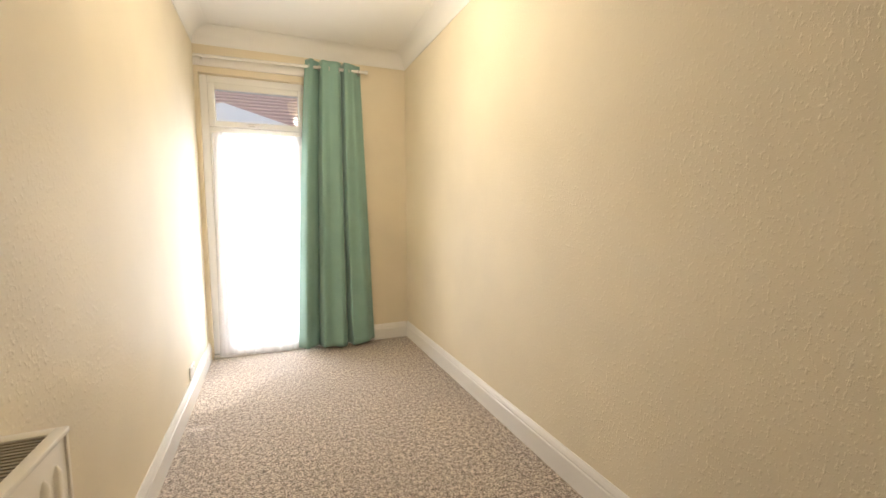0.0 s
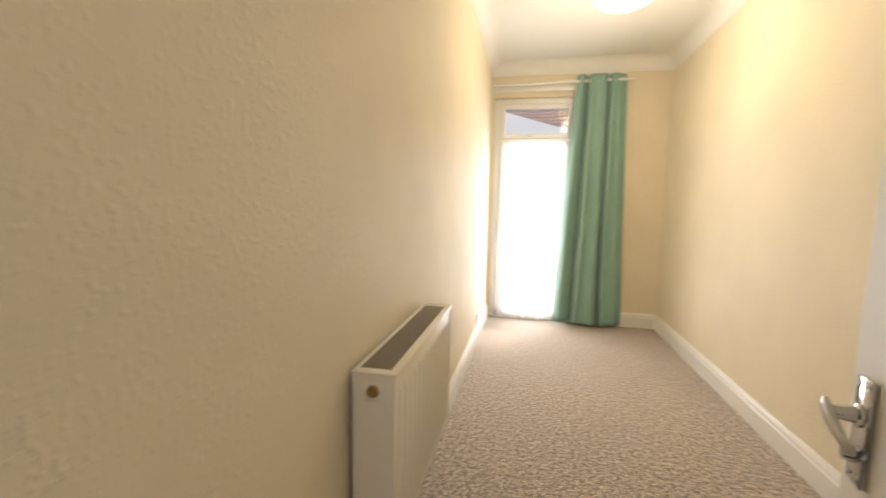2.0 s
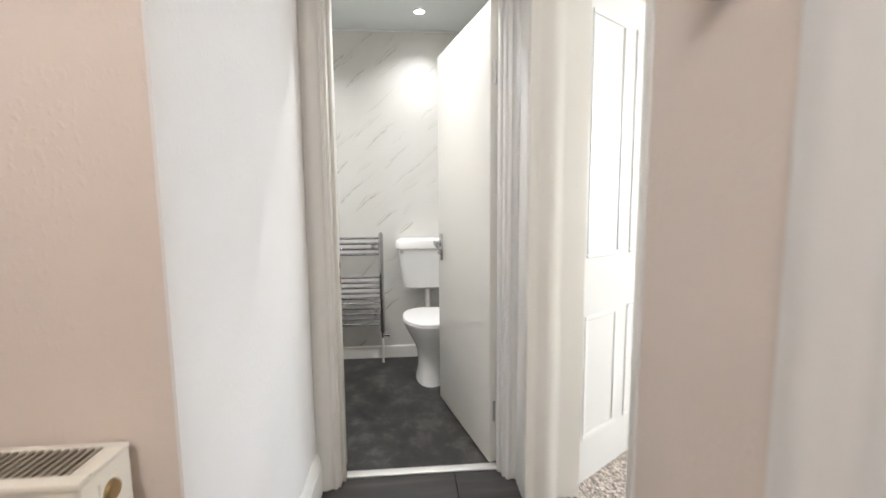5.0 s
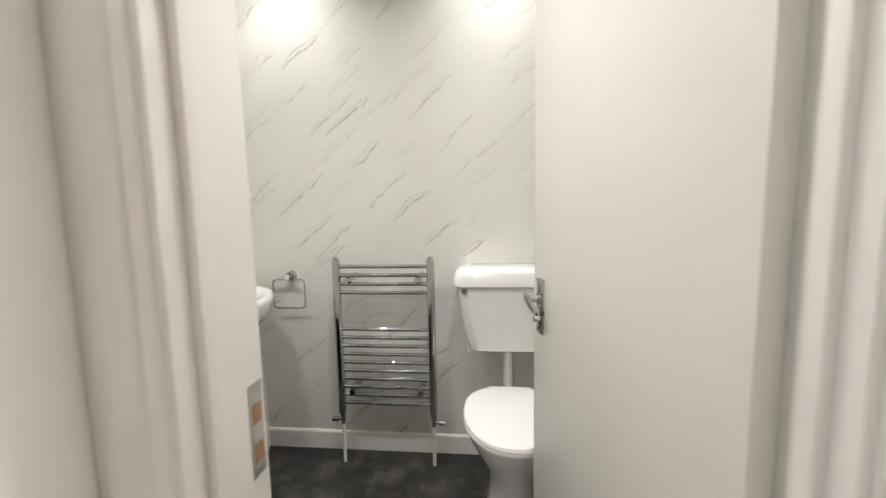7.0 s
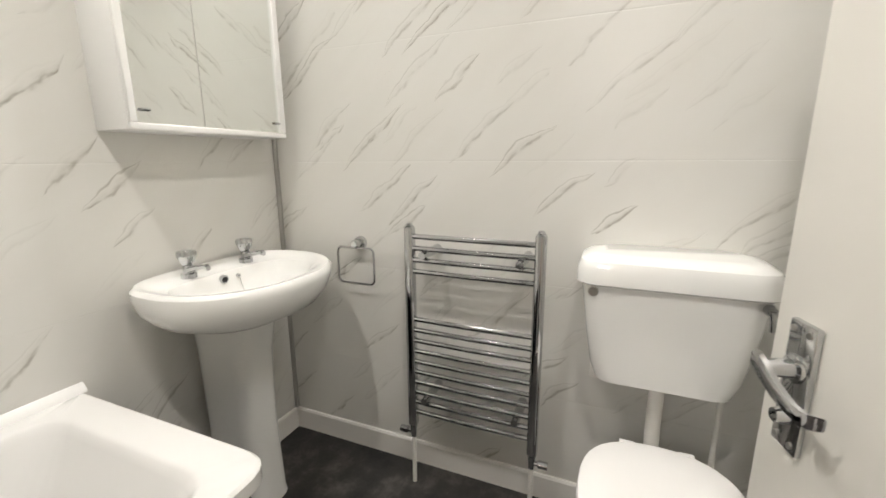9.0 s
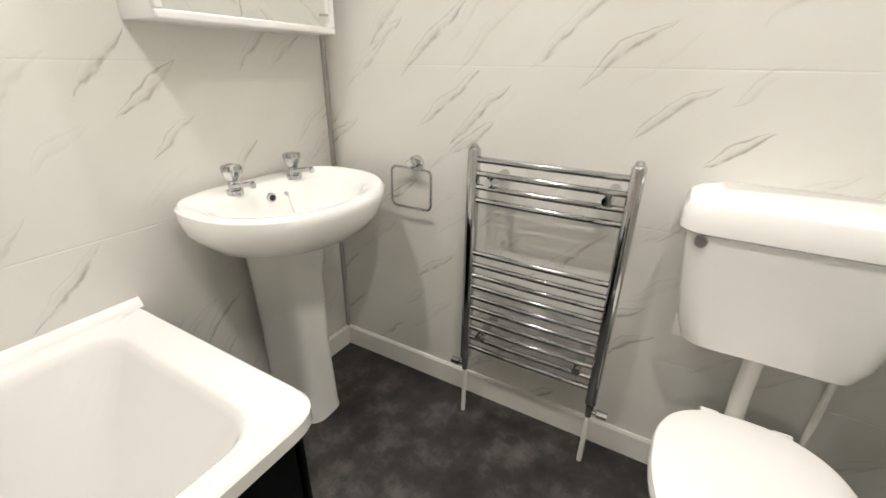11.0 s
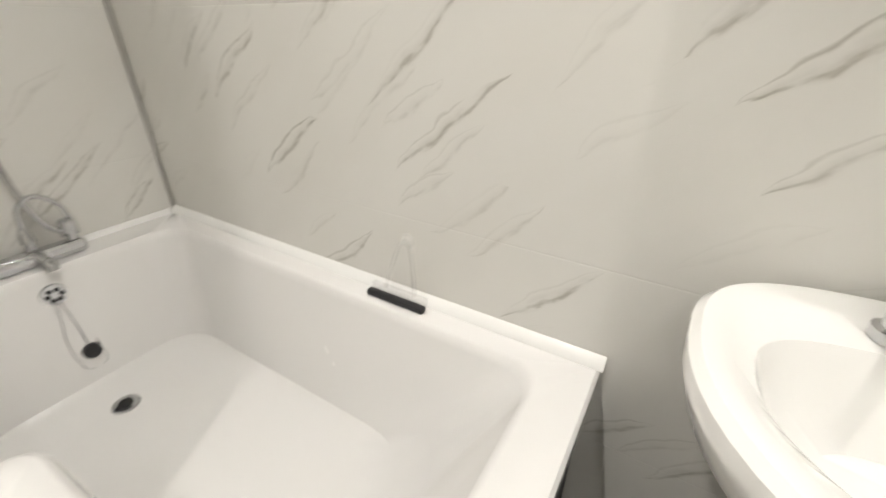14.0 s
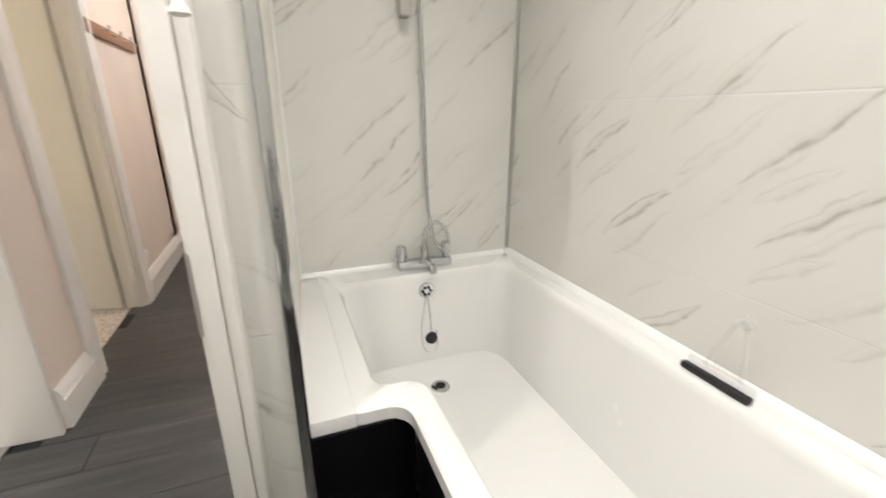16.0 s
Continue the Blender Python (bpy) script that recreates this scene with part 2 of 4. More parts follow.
MARBLE_X = marble("marble_panel_rail_wall", 1, 1.0)
MARBLE_Y = marble("marble_panel_basin_wall", 0, -1.0)
MARBLE_T = marble("marble_panel_tap_wall", 1, -1.0)
SLATE = slate_floor()
PLANK = plank_material()
CERAMIC = ceramic("white_ceramic")
ACRYLIC = ceramic("white_acrylic", (0.78, 0.77, 0.755), 0.12)
SEATWHITE = paint("white_seat_plastic", (0.87, 0.86, 0.85), 0.3)
CHROME = chrome_material()
ALU = Mat("bright_aluminium", (0.88, 0.87, 0.84), 0.38, 0.6).m
STEEL = Mat("brushed_steel", (0.55, 0.54, 0.52), 0.3, 1.0).m
BLACK = Mat("black_panel", (0.003, 0.003, 0.0035), 0.4).set("Specular IOR Level", 0.12).m
RUBBER = Mat("black_rubber", (0.012, 0.012, 0.014), 0.45).m
DARK = Mat("dark_hollow", (0.01, 0.01, 0.01), 0.9).m
MINT = cloth("mint_green_curtain", (0.23, 0.39, 0.335))
NET = net_material()
PANE = glass_material("window_glass")
CLEAR = Mat("clear_plastic", (0.9, 0.9, 0.88), 0.05).set("Alpha", 0.11).m
PLAINPANEL = paint("plain_cream_panel", (0.8, 0.78, 0.73), 0.35)
MIRROR = Mat("mirror_silver", (0.86, 0.88, 0.86), 0.01, 1.0).m
PLASTIC = paint("white_plastic", (0.8, 0.78, 0.74), 0.4, 0.02)
ROOFTILE = Mat("clay_roof", (0.6, 0.46, 0.42), 0.85).m
RENDERWALL = Mat("pale_render", (0.88, 0.88, 0.87), 0.9).m
WOODRAIL = paint("varnished_wood", (0.27, 0.13, 0.06), 0.4)
RAWWOOD = Mat("raw_wood", (0.35, 0.2, 0.11), 0.8).m
LAMPGLASS = glow("lit_lamp_glass", (1.0, 0.85, 0.5), 2.4)
LED = glow("lit_led_lens", (1.0, 0.97, 0.9), 20.0)
BRASS = Mat("dull_brass", (0.38, 0.27, 0.13), 0.35, 1.0).m
SCREEN = Mat("grey_display", (0.2, 0.22, 0.2), 0.2).m

# ---- shaping helpers ----


def link_mesh(name, bm, material, smooth=False):
    me = bpy.data.meshes.new(name)
    bmesh.ops.recalc_face_normals(bm, faces=bm.faces)
    bm.to_mesh(me)
    bm.free()
    me.materials.append(material)
    if smooth:
        for p in me.polygons:
            p.use_smooth = True
        me.set_sharp_from_angle(angle=radians(38))
    return me


def part(name, bm, material, parent, label="", smooth=True):
    ob = new(name, link_mesh(name, bm, material, smooth))
    ob.parent = parent
    if label:
        tagged(ob, label)
    return ob


def thing(name, label, category, at=(0, 0, 0), rz=0, group="", kind=""):
    ob = new(name)
    ob.matrix_world = pose(*at, 0, 0, rz)
    ob.empty_display_size = 0.05
    return tagged(ob, label, category, group, kind)


def solid(name, bm, material, label, category, kind="", group="", smooth=True):
    return tagged(new(name, link_mesh(name, bm, material, smooth)), label, category, group, kind)


def box(x0, x1, y0, y1, z0, z1, r=0.0, seg=2, bm=None):
    """A block between the given limits, with edges rounded by r. Adds to bm where given."""
    b = bmesh.new()
    bmesh.ops.create_cube(b, size=1)
    for v in b.verts:
        v.co = Vector(((x0 + x1) / 2 + v.co.x * (x1 - x0), (y0 + y1) / 2 + v.co.y * (y1 - y0), (z0 + z1) / 2 + v.co.z * (z1 - z0)))
    if r:
        bmesh.ops.bevel(b, geom=b.edges[:], offset=r, segments=seg, affect="EDGES", profile=0.5)
    return join(bm, b)


def join(bm, b):
    if bm is None:
        return b
    me = bpy.data.meshes.new("tmp")
    b.to_mesh(me)
    b.free()
    bm.from_mesh(me)
    bpy.data.meshes.remove(me)
    return bm


def tube(points, r, n=12, bm=None, caps=True):
    """A round bar along the points; r may be one radius or one for each point."""
    b = bmesh.new()
    pts = [Vector(p) for p in points]
    rs = r if isinstance(r, (list, tuple)) else [r] * len(pts)
    rings, side = [], None
    for i, p in enumerate(pts):
        d = (pts[min(i + 1, len(pts) - 1)] - pts[max(i - 1, 0)]).normalized()
        if side is None:
            side = d.orthogonal().normalized()
        side = (side - d * side.dot(d)).normalized()
        up = d.cross(side)
        rings.append([b.verts.new(p + (side * math.cos(a) + up * math.sin(a)) * rs[i]) for a in [2 * math.pi * j / n for j in range(n)]])
    for a, c in zip(rings, rings[1:]):
        for j in range(n):
            b.faces.new((a[j], a[(j + 1) % n], c[(j + 1) % n], c[j]))
    if caps:
        b.faces.new(rings[0])
        b.faces.new(rings[-1])
    return join(bm, b)


def loft(rings, bm=None, cap0=True, cap1=True):
    """A skin over closed rings of points, all of one count."""
    b = bmesh.new()
    vs = [[b.verts.new(p) for p in ring] for ring in rings]
    n = len(vs[0])
    for a, c in zip(vs, vs[1:]):
        for j in range(n):
            b.faces.new((a[j], a[(j + 1) % n], c[(j + 1) % n], c[j]))
    if cap0:
        b.faces.new(vs[0])
    if cap1:
        b.faces.new(vs[-1])
    return join(bm, b)


def extrude_profile(profile, axis_at, closed=True, bm=None):
    """Sweeps a flat profile (list of 2D points) between two frames given by axis_at(0) and axis_at(1)."""
    return loft([[axis_at(t, a, c) for a, c in profile] for t in (0, 1)], bm)


def rounded(x0, x1, y0, y1, r, n=6):
    """Points of a rounded rectangle, anticlockwise."""
    pts = []
    for cx, cy, a0 in ((x1 - r, y1 - r, 0), (x0 + r, y1 - r, 90), (x0 + r, y0 + r, 180), (x1 - r, y0 + r, 270)):
        for i in range(n + 1):
            a = radians(a0 + 90 * i / n)
            pts.append((cx + r * math.cos(a), cy + r * math.sin(a)))
    return pts


def bend(points, r, n=5):
    """A polyline with its inner corners rounded."""
    pts = [Vector(p) for p in points]
    out = [pts[0]]
    for a, b, c in zip(pts, pts[1:], pts[2:]):
        u, w = (a - b).normalized(), (c - b).normalized()
        k = min(r, (a - b).length / 2, (c - b).length / 2)
        p0, p1 = b + u * k, b + w * k
        for i in range(n + 1):
            t = i / n
            out.append(p0 * (1 - t) ** 2 + b * 2 * t * (1 - t) + p1 * t * t)
    out.append(pts[-1])
    return out

# ---- structure: bedroom ----
XL, XR, YF, YN, YH = -0.265, 1.475, 3.485, -1.03, -1.13    # bedroom sides, far wall, near wall and its hall face
ZC = 2.68                                                  # bedroom and hall ceiling
BX, BY, BT, BD, ZB = -3.07, -2.832, -0.938, -1.69, 2.40   # bathroom faces: rail, basin, tap, door side; ceiling
EA, EB = -1.9725, -2.012                                    # the alcove face runs slightly askew between these
HX = -1.60                                                 # hall face of the bathroom's door wall
TOP = 2.8


def wall(name, *blocks, material, label="plain painted wall"):
    bm = None
    for b in blocks:
        bm = box(*b, bm=bm)
    return solid(name, bm, material, label, "wall", "structure", smooth=False)


WX0, WX1, WZ = -0.235, 0.62, 2.345     # opening of the glazed door
wall("wall_north", (WX1, XR + 0.1, YF, YF + 0.25, 0, TOP), (XL, WX0, YF, YF + 0.25, 0, TOP), (WX0, WX1, YF, YF + 0.25, WZ, TOP), material=CREAM, label="cream woodchip wall round a glazed door")
wall("wall_east", (XR, XR + 0.1, YH, YF, 0, TOP), material=CREAM, label="cream woodchip papered bedroom wall")
wall("wall_west", (XL - 0.1, XL, YN, YF + 0.25, 0, TOP), material=CREAM, label="cream woodchip wall behind the radiator")
DX0, DX1, DZ = -0.25, 0.475, 2.01      # bedroom doorway
wall("wall_south", (DX1 + 0.02, XR, YH + 0.012, YN, 0, TOP), (DX0, DX1 + 0.02, YH + 0.012, YN, DZ + 0.02, TOP), material=CREAM, label="cream wall with the bedroom doorway")
wall("wall_hall_north", (DX1 + 0.02, 2.0, YH, YH + 0.011, 0, TOP), (-0.68, DX0 - 0.02, YH, YN + 0.13, 0, TOP), (DX0 - 0.02, DX1 + 0.02, YH, YH + 0.011, DZ + 0.02, TOP),
     (-1.53, -0.68, YH, YN + 0.13, 2.05, TOP), material=PINK, label="pinkish beige hall wall")
wall("wall_hall_west", (-0.75, -0.65, -3.4, -1.95, 0, TOP), material=PINK, label="pinkish beige woodchip hall wall with radiator")
wall("wall_hall_passage", (HX + 0.001, -0.751, EA + 0.003, -1.95, 0, TOP), (-0.751, -0.6495, -1.9499, -1.944, 0, TOP), material=HALLWHITE, label="white painted passage wall")
wall("wall_hall_south", (-0.75, 2.1, -3.5, -3.4, 0, TOP), (2.0, 2.1, -3.4, -1.0, 0, TOP), material=PINK, label="pinkish beige hall wall")
# door wall between hall and bathroom
BY0, BY1, BZ = -1.857, -1.178, 1.995
wall("wall_bathroom_door", (BD + 0.004, HX, EA + 0.003, BY0 - 0.03, 0, TOP), (BD + 0.004, HX, BY1 + 0.03, -0.9, 0, TOP), (BD + 0.004, HX, BY0 - 0.03, BY1 + 0.03, BZ + 0.03, TOP), material=HALLWHITE, label="white wall round the bathroom door")
wall("wall_bathroom_west", (BX - 0.1, BX, BY, -0.98, 0, ZB), material=MARBLE_X, label="white marble-effect panelled bathroom wall")
wall("wall_bathroom_south", (BX - 0.1, BT + 0.1, BY - 0.1, BY, 0, ZB), material=MARBLE_Y, label="white marble-effect panelled wall behind bath and basin")
wall("wall_bathroom_tap", (BT, BT + 0.1, BY, EA, 0, ZB), material=MARBLE_T, label="white marble-effect panelled wall behind the bath taps")
alcove = bmesh.new()
foot = [alcove.verts.new(c) for c in ((BD, EA, 0), (BT, EB, 0), (BT, EA + 0.0025, 0), (BD, EA + 0.0025, 0))]
top = [alcove.verts.new(v.co + Vector((0, 0, ZB))) for v in foot]
for a in range(4):
    alcove.faces.new((foot[a], foot[(a + 1) % 4], top[(a + 1) % 4], top[a]))
alcove.faces.new(foot)
alcove.faces.new(top)
solid("wall_bathroom_alcove", alcove, PLAINPANEL, "plain cream panel beside the bath", "wall", "structure", smooth=False)
wall("wall_bathroom_jamb", (BD, BD + 0.0035, EA + 0.0005, BY0 - 0.035, 0, ZB), (BD, BD + 0.0035, BY1 + 0.035, -0.98, 0, ZB), material=MARBLE_X, label="narrow marble-effect panel by the door frame")
wall("wall_bathroom_north", (BX, BD + 0.003, -0.98, -0.9, 0, TOP), material=MARBLE_Y, label="white marble-effect panelled wall behind the door")
# next room, seen through its open door
wall("wall_next_room", (-2.9, -1.75, 2.0, 2.1, 0, TOP), (-0.65, XL - 0.1, 2.0, 2.1, 0, TOP), (-1.75, -0.65, 2.0, 2.1, 0, 0.85), (-1.75, -0.65, 2.0, 2.1, 2.15, TOP), (-3.0, -2.9, -0.9, 2.1, 0, TOP),
     (-2.9, -1.531, -0.899, -0.88, 0, TOP), (-0.679, XL - 0.1, YN + 0.131, YN + 0.14, 0, TOP), material=CREAM, label="cream wall of the neighbouring room")


def slab(name, bm, material, label, category):
    return solid(name, bm, material, label, category, "structure", smooth=False)


carpet = slab("floor_bedroom", box(XL, XR, YN - 0.02, YF + 0.15, -0.1, 0.0), CARPET, "beige-brown flecked loop pile carpet", "carpet")
slab("floor_next_room", box(-2.9, XL - 0.1, -0.955, 2.0, -0.1, 0.002), CARPET, "beige carpet of the next room", "carpet")
slab("floor_bathroom", box(BX, HX - 0.07, BY, -0.98, -0.1, 0.0), SLATE, "dark slate-effect vinyl floor", "floor")
slab("floor_bathroom_alcove", box(HX - 0.07, BT, BY, EA, -0.1, 0.0), SLATE, "dark vinyl under the bath", "floor")
hall_floor = slab("floor_hall", box(-1.53, -0.68, YN - 0.02, -0.955, -0.1, -0.004, bm=box(HX - 0.07, 2.0, -3.4, YN - 0.02, -0.1, -0.004)), DARK, "dark grey wood plank hall floor", "floor")
slab("ceiling_bedroom", box(XL - 0.1, XR + 0.1, YH, YF + 0.25, ZC, ZC + 0.1), CEIL, "white painted ceiling", "ceiling")
slab("ceiling_hall", box(HX, 2.1, -3.5, YH, ZC, ZC + 0.1), CEIL, "white hall ceiling", "ceiling")
slab("ceiling_bathroom", box(BX - 0.1, BT + 0.1, BY - 0.1, -0.9, ZB, ZB + 0.05), BCEIL, "pale grey bathroom ceiling", "ceiling")
slab("ceiling_next_room", box(-3.0, XL - 0.1, YH, 2.1, ZC, ZC + 0.1), CEIL, "white ceiling", "ceiling")
slab("roof", box(-3.4, 2.4, -3.8, 4.0, 2.82, 2.95), RENDERWALL, "plain roof over the rooms", "roof")


def coving(name, a, b, inward, zc, r):
    """A concave cornice from a to b along the ceiling."""
    a, b, inn = Vector((*a, 0)), Vector((*b, 0)), Vector((*inward, 0))
    prof = [(0, 0), (0, -r - 0.006), (0.006, -r - 0.006)]
    prof += [(0.006 + (r - 0.006) * (1 - math.cos(radians(t))), -r + (r - 0.004) * math.sin(radians(t))) for t in range(0, 91, 15)]
    prof += [(r + 0.004, -0.004), (r + 0.004, 0)]
    bm = loft([[p + inn * u + Vector((0, 0, zc - 0.001 + w)) for u, w in prof] for p in (a, b)])
    return solid(name, bm, CEIL, "white concave plaster coving", "coving", "structure")


coving("trim_coving_far", (XL, YF), (XR, YF), (0, -1), ZC, 0.115)
coving("trim_coving_east", (XR, YN), (XR, YF), (-1, 0), ZC, 0.115)
coving("trim_coving_west", (XL, YN), (XL, YF), (1, 0), ZC, 0.115)


def skirting(name, a, b, inward, h=0.15, d=0.018, material=GLOSS):
    """A moulded skirting board along a wall."""
    a, b, inn = Vector((*a, 0)), Vector((*b, 0)), Vector((*inward, 0))
    if h > 0.12:
        prof = [(0, 0), (d, 0), (d, h * 0.7), (d * 0.75, h * 0.74), (d * 0.85, h * 0.8), (d * 0.6, h * 0.9), (d * 0.3, h * 0.97), (d * 0.25, h), (0, h)]
    else:
        prof = [(0, 0), (d, 0), (d, h - 0.008), (d * 0.6, h), (0, h)]
    bm = loft([[p + inn * u + Vector((0, 0, w)) for u, w in prof] for p in (a, b)])
    return solid(name, bm, material, "white glossy skirting board", "skirting", "structure", smooth=False)


skirting("baseboard_east", (XR, YN), (XR, YF), (-1, 0))
skirting("baseboard_west", (XL, YN + 0.02), (XL, YF), (1, 0))
skirting("baseboard_north", (WX1, YF), (XR - 0.018, YF), (0, -1))
skirting("baseboard_passage", (-1.59, -1.95), (-0.65, -1.95), (0, 1), 0.17, 0.022)
skirting("baseboard_hall_west", (-0.65, -3.4), (-0.65, -1.95), (1, 0), 0.17, 0.022)
skirting("baseboard_hall_stub", (-0.66, YH), (DX0 - 0.11, YH), (0, -1), 0.17, 0.022)
skirting("baseboard_hall_north", (DX1 + 0.11, YH), (2.0, YH), (0, -1), 0.17, 0.022)
skirting("baseboard_rail_wall", (BX, BY), (BX, -0.98), (1, 0), 0.093, 0.012)
skirting("baseboard_basin_wall", (BX + 0.012, BY), (-2.30, BY), (0, 1), 0.093, 0.012)

# ---- door frames ----


def architrave(along, w=0.075, d=0.02):
    """Profile of a moulded architrave, across its width."""
    return [(0, 0), (0, d * 0.55), (w * 0.12, d * 0.7), (w * 0.2, d * 0.55), (w * 0.34, d * 0.6), (w * 0.52, d), (w * 0.8, d), (w * 0.88, d * 0.8), (w, d * 0.75), (w, 0)]


def moulding(name, parent, a, b, out, face, w=0.075, d=0.02):
    """A length of architrave from a to b; out: across, away from the opening; face: off the wall."""
    a, b, o, f = Vector(a), Vector(b), Vector(out), Vector(face)
    return part(name, loft([[p + o * u + f * v for u, v in architrave(0, w, d)] for p in (a, b)]), GLOSS, parent)


df = thing("door_frame_1", "white painted bedroom door frame with chipped strike plate", "door frame", kind="structure")
part("jamb", box(DX0 - 0.02, DX0 + 0.012, YH - 0.002, YN + 0.005, 0, DZ), GLOSS, df)
part("jamb", box(DX1, DX1 + 0.02, YH - 0.002, YN + 0.002, 0, DZ), GLOSS, df)
part("head", box(DX0 - 0.02, DX1 + 0.02, YH - 0.002, YN + 0.002, DZ, DZ + 0.03), GLOSS, df)
part("door_stop", box(DX0 + 0.012, DX0 + 0.026, YH + 0.012, YH + 0.045, 0, DZ, 0.003), GLOSS, df)
part("door_stop", box(DX1 - 0.014, DX1, YH + 0.012, YH + 0.045, 0, DZ, 0.003), GLOSS, df)
moulding("architrave", df, (DX0 - 0.012, YH, 0), (DX0 - 0.012, YH, DZ + 0.08), (-1, 0, 0), (0, -1, 0), 0.12, 0.024)
moulding("architrave", df, (DX1 + 0.012, YH, 0), (DX1 + 0.012, YH, DZ + 0.08), (1, 0, 0), (0, -1, 0), 0.09, 0.024)
moulding("architrave", df, (DX0 - 0.012, YH, DZ + 0.01), (DX1 + 0.012, YH, DZ + 0.01), (0, 0, 1), (0, -1, 0), 0.09, 0.0235)
strike = part("strike_plate", box(DX0 + 0.0115, DX0 + 0.0135, -1.055, -1.032, 0.90, 1.02, 0.0008), GLOSS, df, "painted-over strike plate")
part("keep_hole", box(DX0 + 0.0128, DX0 + 0.0142, -1.050, -1.038, 0.955, 0.975), RAWWOOD, strike, "dark latch hole")

bf = thing("door_frame_2", "white painted bathroom door frame with metal threshold", "door frame", kind="structure")
part("jamb", box(BD - 0.076, HX + 0.004, BY0 - 0.03, BY0, 0, BZ, 0.002), GLOSS, bf)
part("jamb", box(BD - 0.01, HX + 0.004, BY1, BY1 + 0.03, 0, BZ, 0.002), GLOSS, bf)
part("head", box(BD - 0.01, HX + 0.004, BY0 - 0.03, BY1 + 0.03, BZ, BZ + 0.03, 0.002), GLOSS, bf)
part("door_stop", box(HX - 0.06, HX - 0.03, BY0, BY0 + 0.014, 0, BZ, 0.002), GLOSS, bf)
part("door_stop", box(HX - 0.06, HX - 0.03, BY1 - 0.014, BY1, 0, BZ, 0.002), GLOSS, bf)
moulding("architrave", bf, (HX, BY0 - 0.012, 0), (HX, BY0 - 0.012, BZ + 0.1), (0, -1, 0), (1, 0, 0), 0.08, 0.024)
moulding("architrave", bf, (HX, BY1 + 0.012, 0), (HX, BY1 + 0.012, BZ + 0.1), (0, 1, 0), (1, 0, 0), 0.1, 0.03)
moulding("architrave", bf, (HX, BY0 - 0.012, BZ + 0.012), (HX, BY1 + 0.012, BZ + 0.012), (0, 0, 1), (1, 0, 0), 0.09, 0.0235)
part("threshold_strip", box(HX - 0.09, HX - 0.048, BY0, BY1, 0.0, 0.008, 0.003), ALU, bf, "bright metal threshold strip")
lk = part("strike_plate", box(BD - 0.066, BD - 0.034, BY0 - 0.001, BY0 + 0.0015, 0.815, 0.955), STEEL, bf, "steel keep plate with bare recesses")
part("keep_hole", box(BD - 0.060, BD - 0.040, BY0 + 0.001, BY0 + 0.0025, 0.895, 0.925), RAWWOOD, lk, "bare wood latch recess")
part("keep_hole", box(BD - 0.060, BD - 0.040, BY0 + 0.001, BY0 + 0.0025, 0.835, 0.865), RAWWOOD, lk, "bare wood bolt recess")
part("keep_lip", box(BD - 0.078, BD - 0.0758, BY0 - 0.004, BY0 + 0.0012, 0.835, 0.955), STEEL, bf, "dull steel lip of the keep plate")
part("lining", box(BD - 0.066, BD, BY0 - 0.048, BY0 - 0.031, 0, BZ + 0.05, 0.003), GLOSS, bf)

nf = thing("door_frame_3", "white painted door frame of the next room", "door frame", kind="structure")
part("jamb", box(-1.56, -1.452, YH + 0.002, YN + 0.129, 0, 2.02, 0.002), GLOSS, nf)
part("jamb", box(-0.70, -0.678, YH - 0.006, YN + 0.135, 0, 2.02, 0.002), GLOSS, nf)
part("head", box(-1.56, -0.678, YH + 0.002, YN + 0.129, 2.02, 2.05), GLOSS, nf)
part("reveal_moulding", loft([[Vector((-1.452 + u * 0 + v, -1.125 + u, z)) for u, v in architrave(0, 0.13, 0.028)] for z in (0, 2.02)]), GLOSS, nf)
part("threshold_strip", box(-1.45, -0.70, -0.985, -0.955, -0.002, 0.007, 0.003), STEEL, nf, "slim metal carpet strip")


# ---- doors ----


def lever_handle(parent, side, up=True):
    """Lever on a rectangular plate, in the door's own frame: x along the leaf from the hinge, y off its face."""
    s = side
    pl = part("handle_plate", box(-0.021, 0.021, min(0, s * 0.008), max(0, s * 0.008), -0.075, 0.075, 0.003), CHROME, parent, "polished metal handle plate")
    part("lever_neck", tube([(0, s * 0.006, 0.022), (0, s * 0.012, 0.022), (0, s * 0.014, 0.022), (0, s * 0.042, 0.022)], [0.017, 0.016, 0.0115, 0.0085], 16), CHROME, pl)
    blade = []
    for x, y, z, h, t in ((0.015, 0.040, 0.028, 0.004, 0.003), (0.011, 0.042, 0.027, 0.010, 0.0045), (-0.008, 0.043, 0.021, 0.0115, 0.005), (-0.030, 0.042, 0.010, 0.009, 0.0045),
                          (-0.050, 0.039, 0.002, 0.0075, 0.004), (-0.060, 0.036, -0.001, 0.0075, 0.004), (-0.066, 0.030, -0.002, 0.0075, 0.004), (-0.068, 0.024, -0.002, 0.007, 0.0035)):
        blade.append([Vector((x + t * 0.35 * c, s * (y + t * c), z + h * w)) for c, w in ((-1, -0.7), (-0.6, -1), (0.6, -1), (1, -0.7), (1, 0.7), (0.6, 1), (-0.6, 1), (-1, 0.7))])
    part("lever", loft(blade), CHROME, pl)
    part("thumb_turn", tube([(0, s * 0.006, -0.035), (0, s * 0.022, -0.035)], [0.011, 0.008], 14), CHROME, pl)
    for x, z in ((-0.012, -0.065), (0.012, -0.065), (-0.012, 0.065), (0.012, 0.065)):
        part("screw", tube([(x, s * 0.0075, z), (x, s * 0.0095, z)], 0.004, 10), STEEL, pl)
    return pl


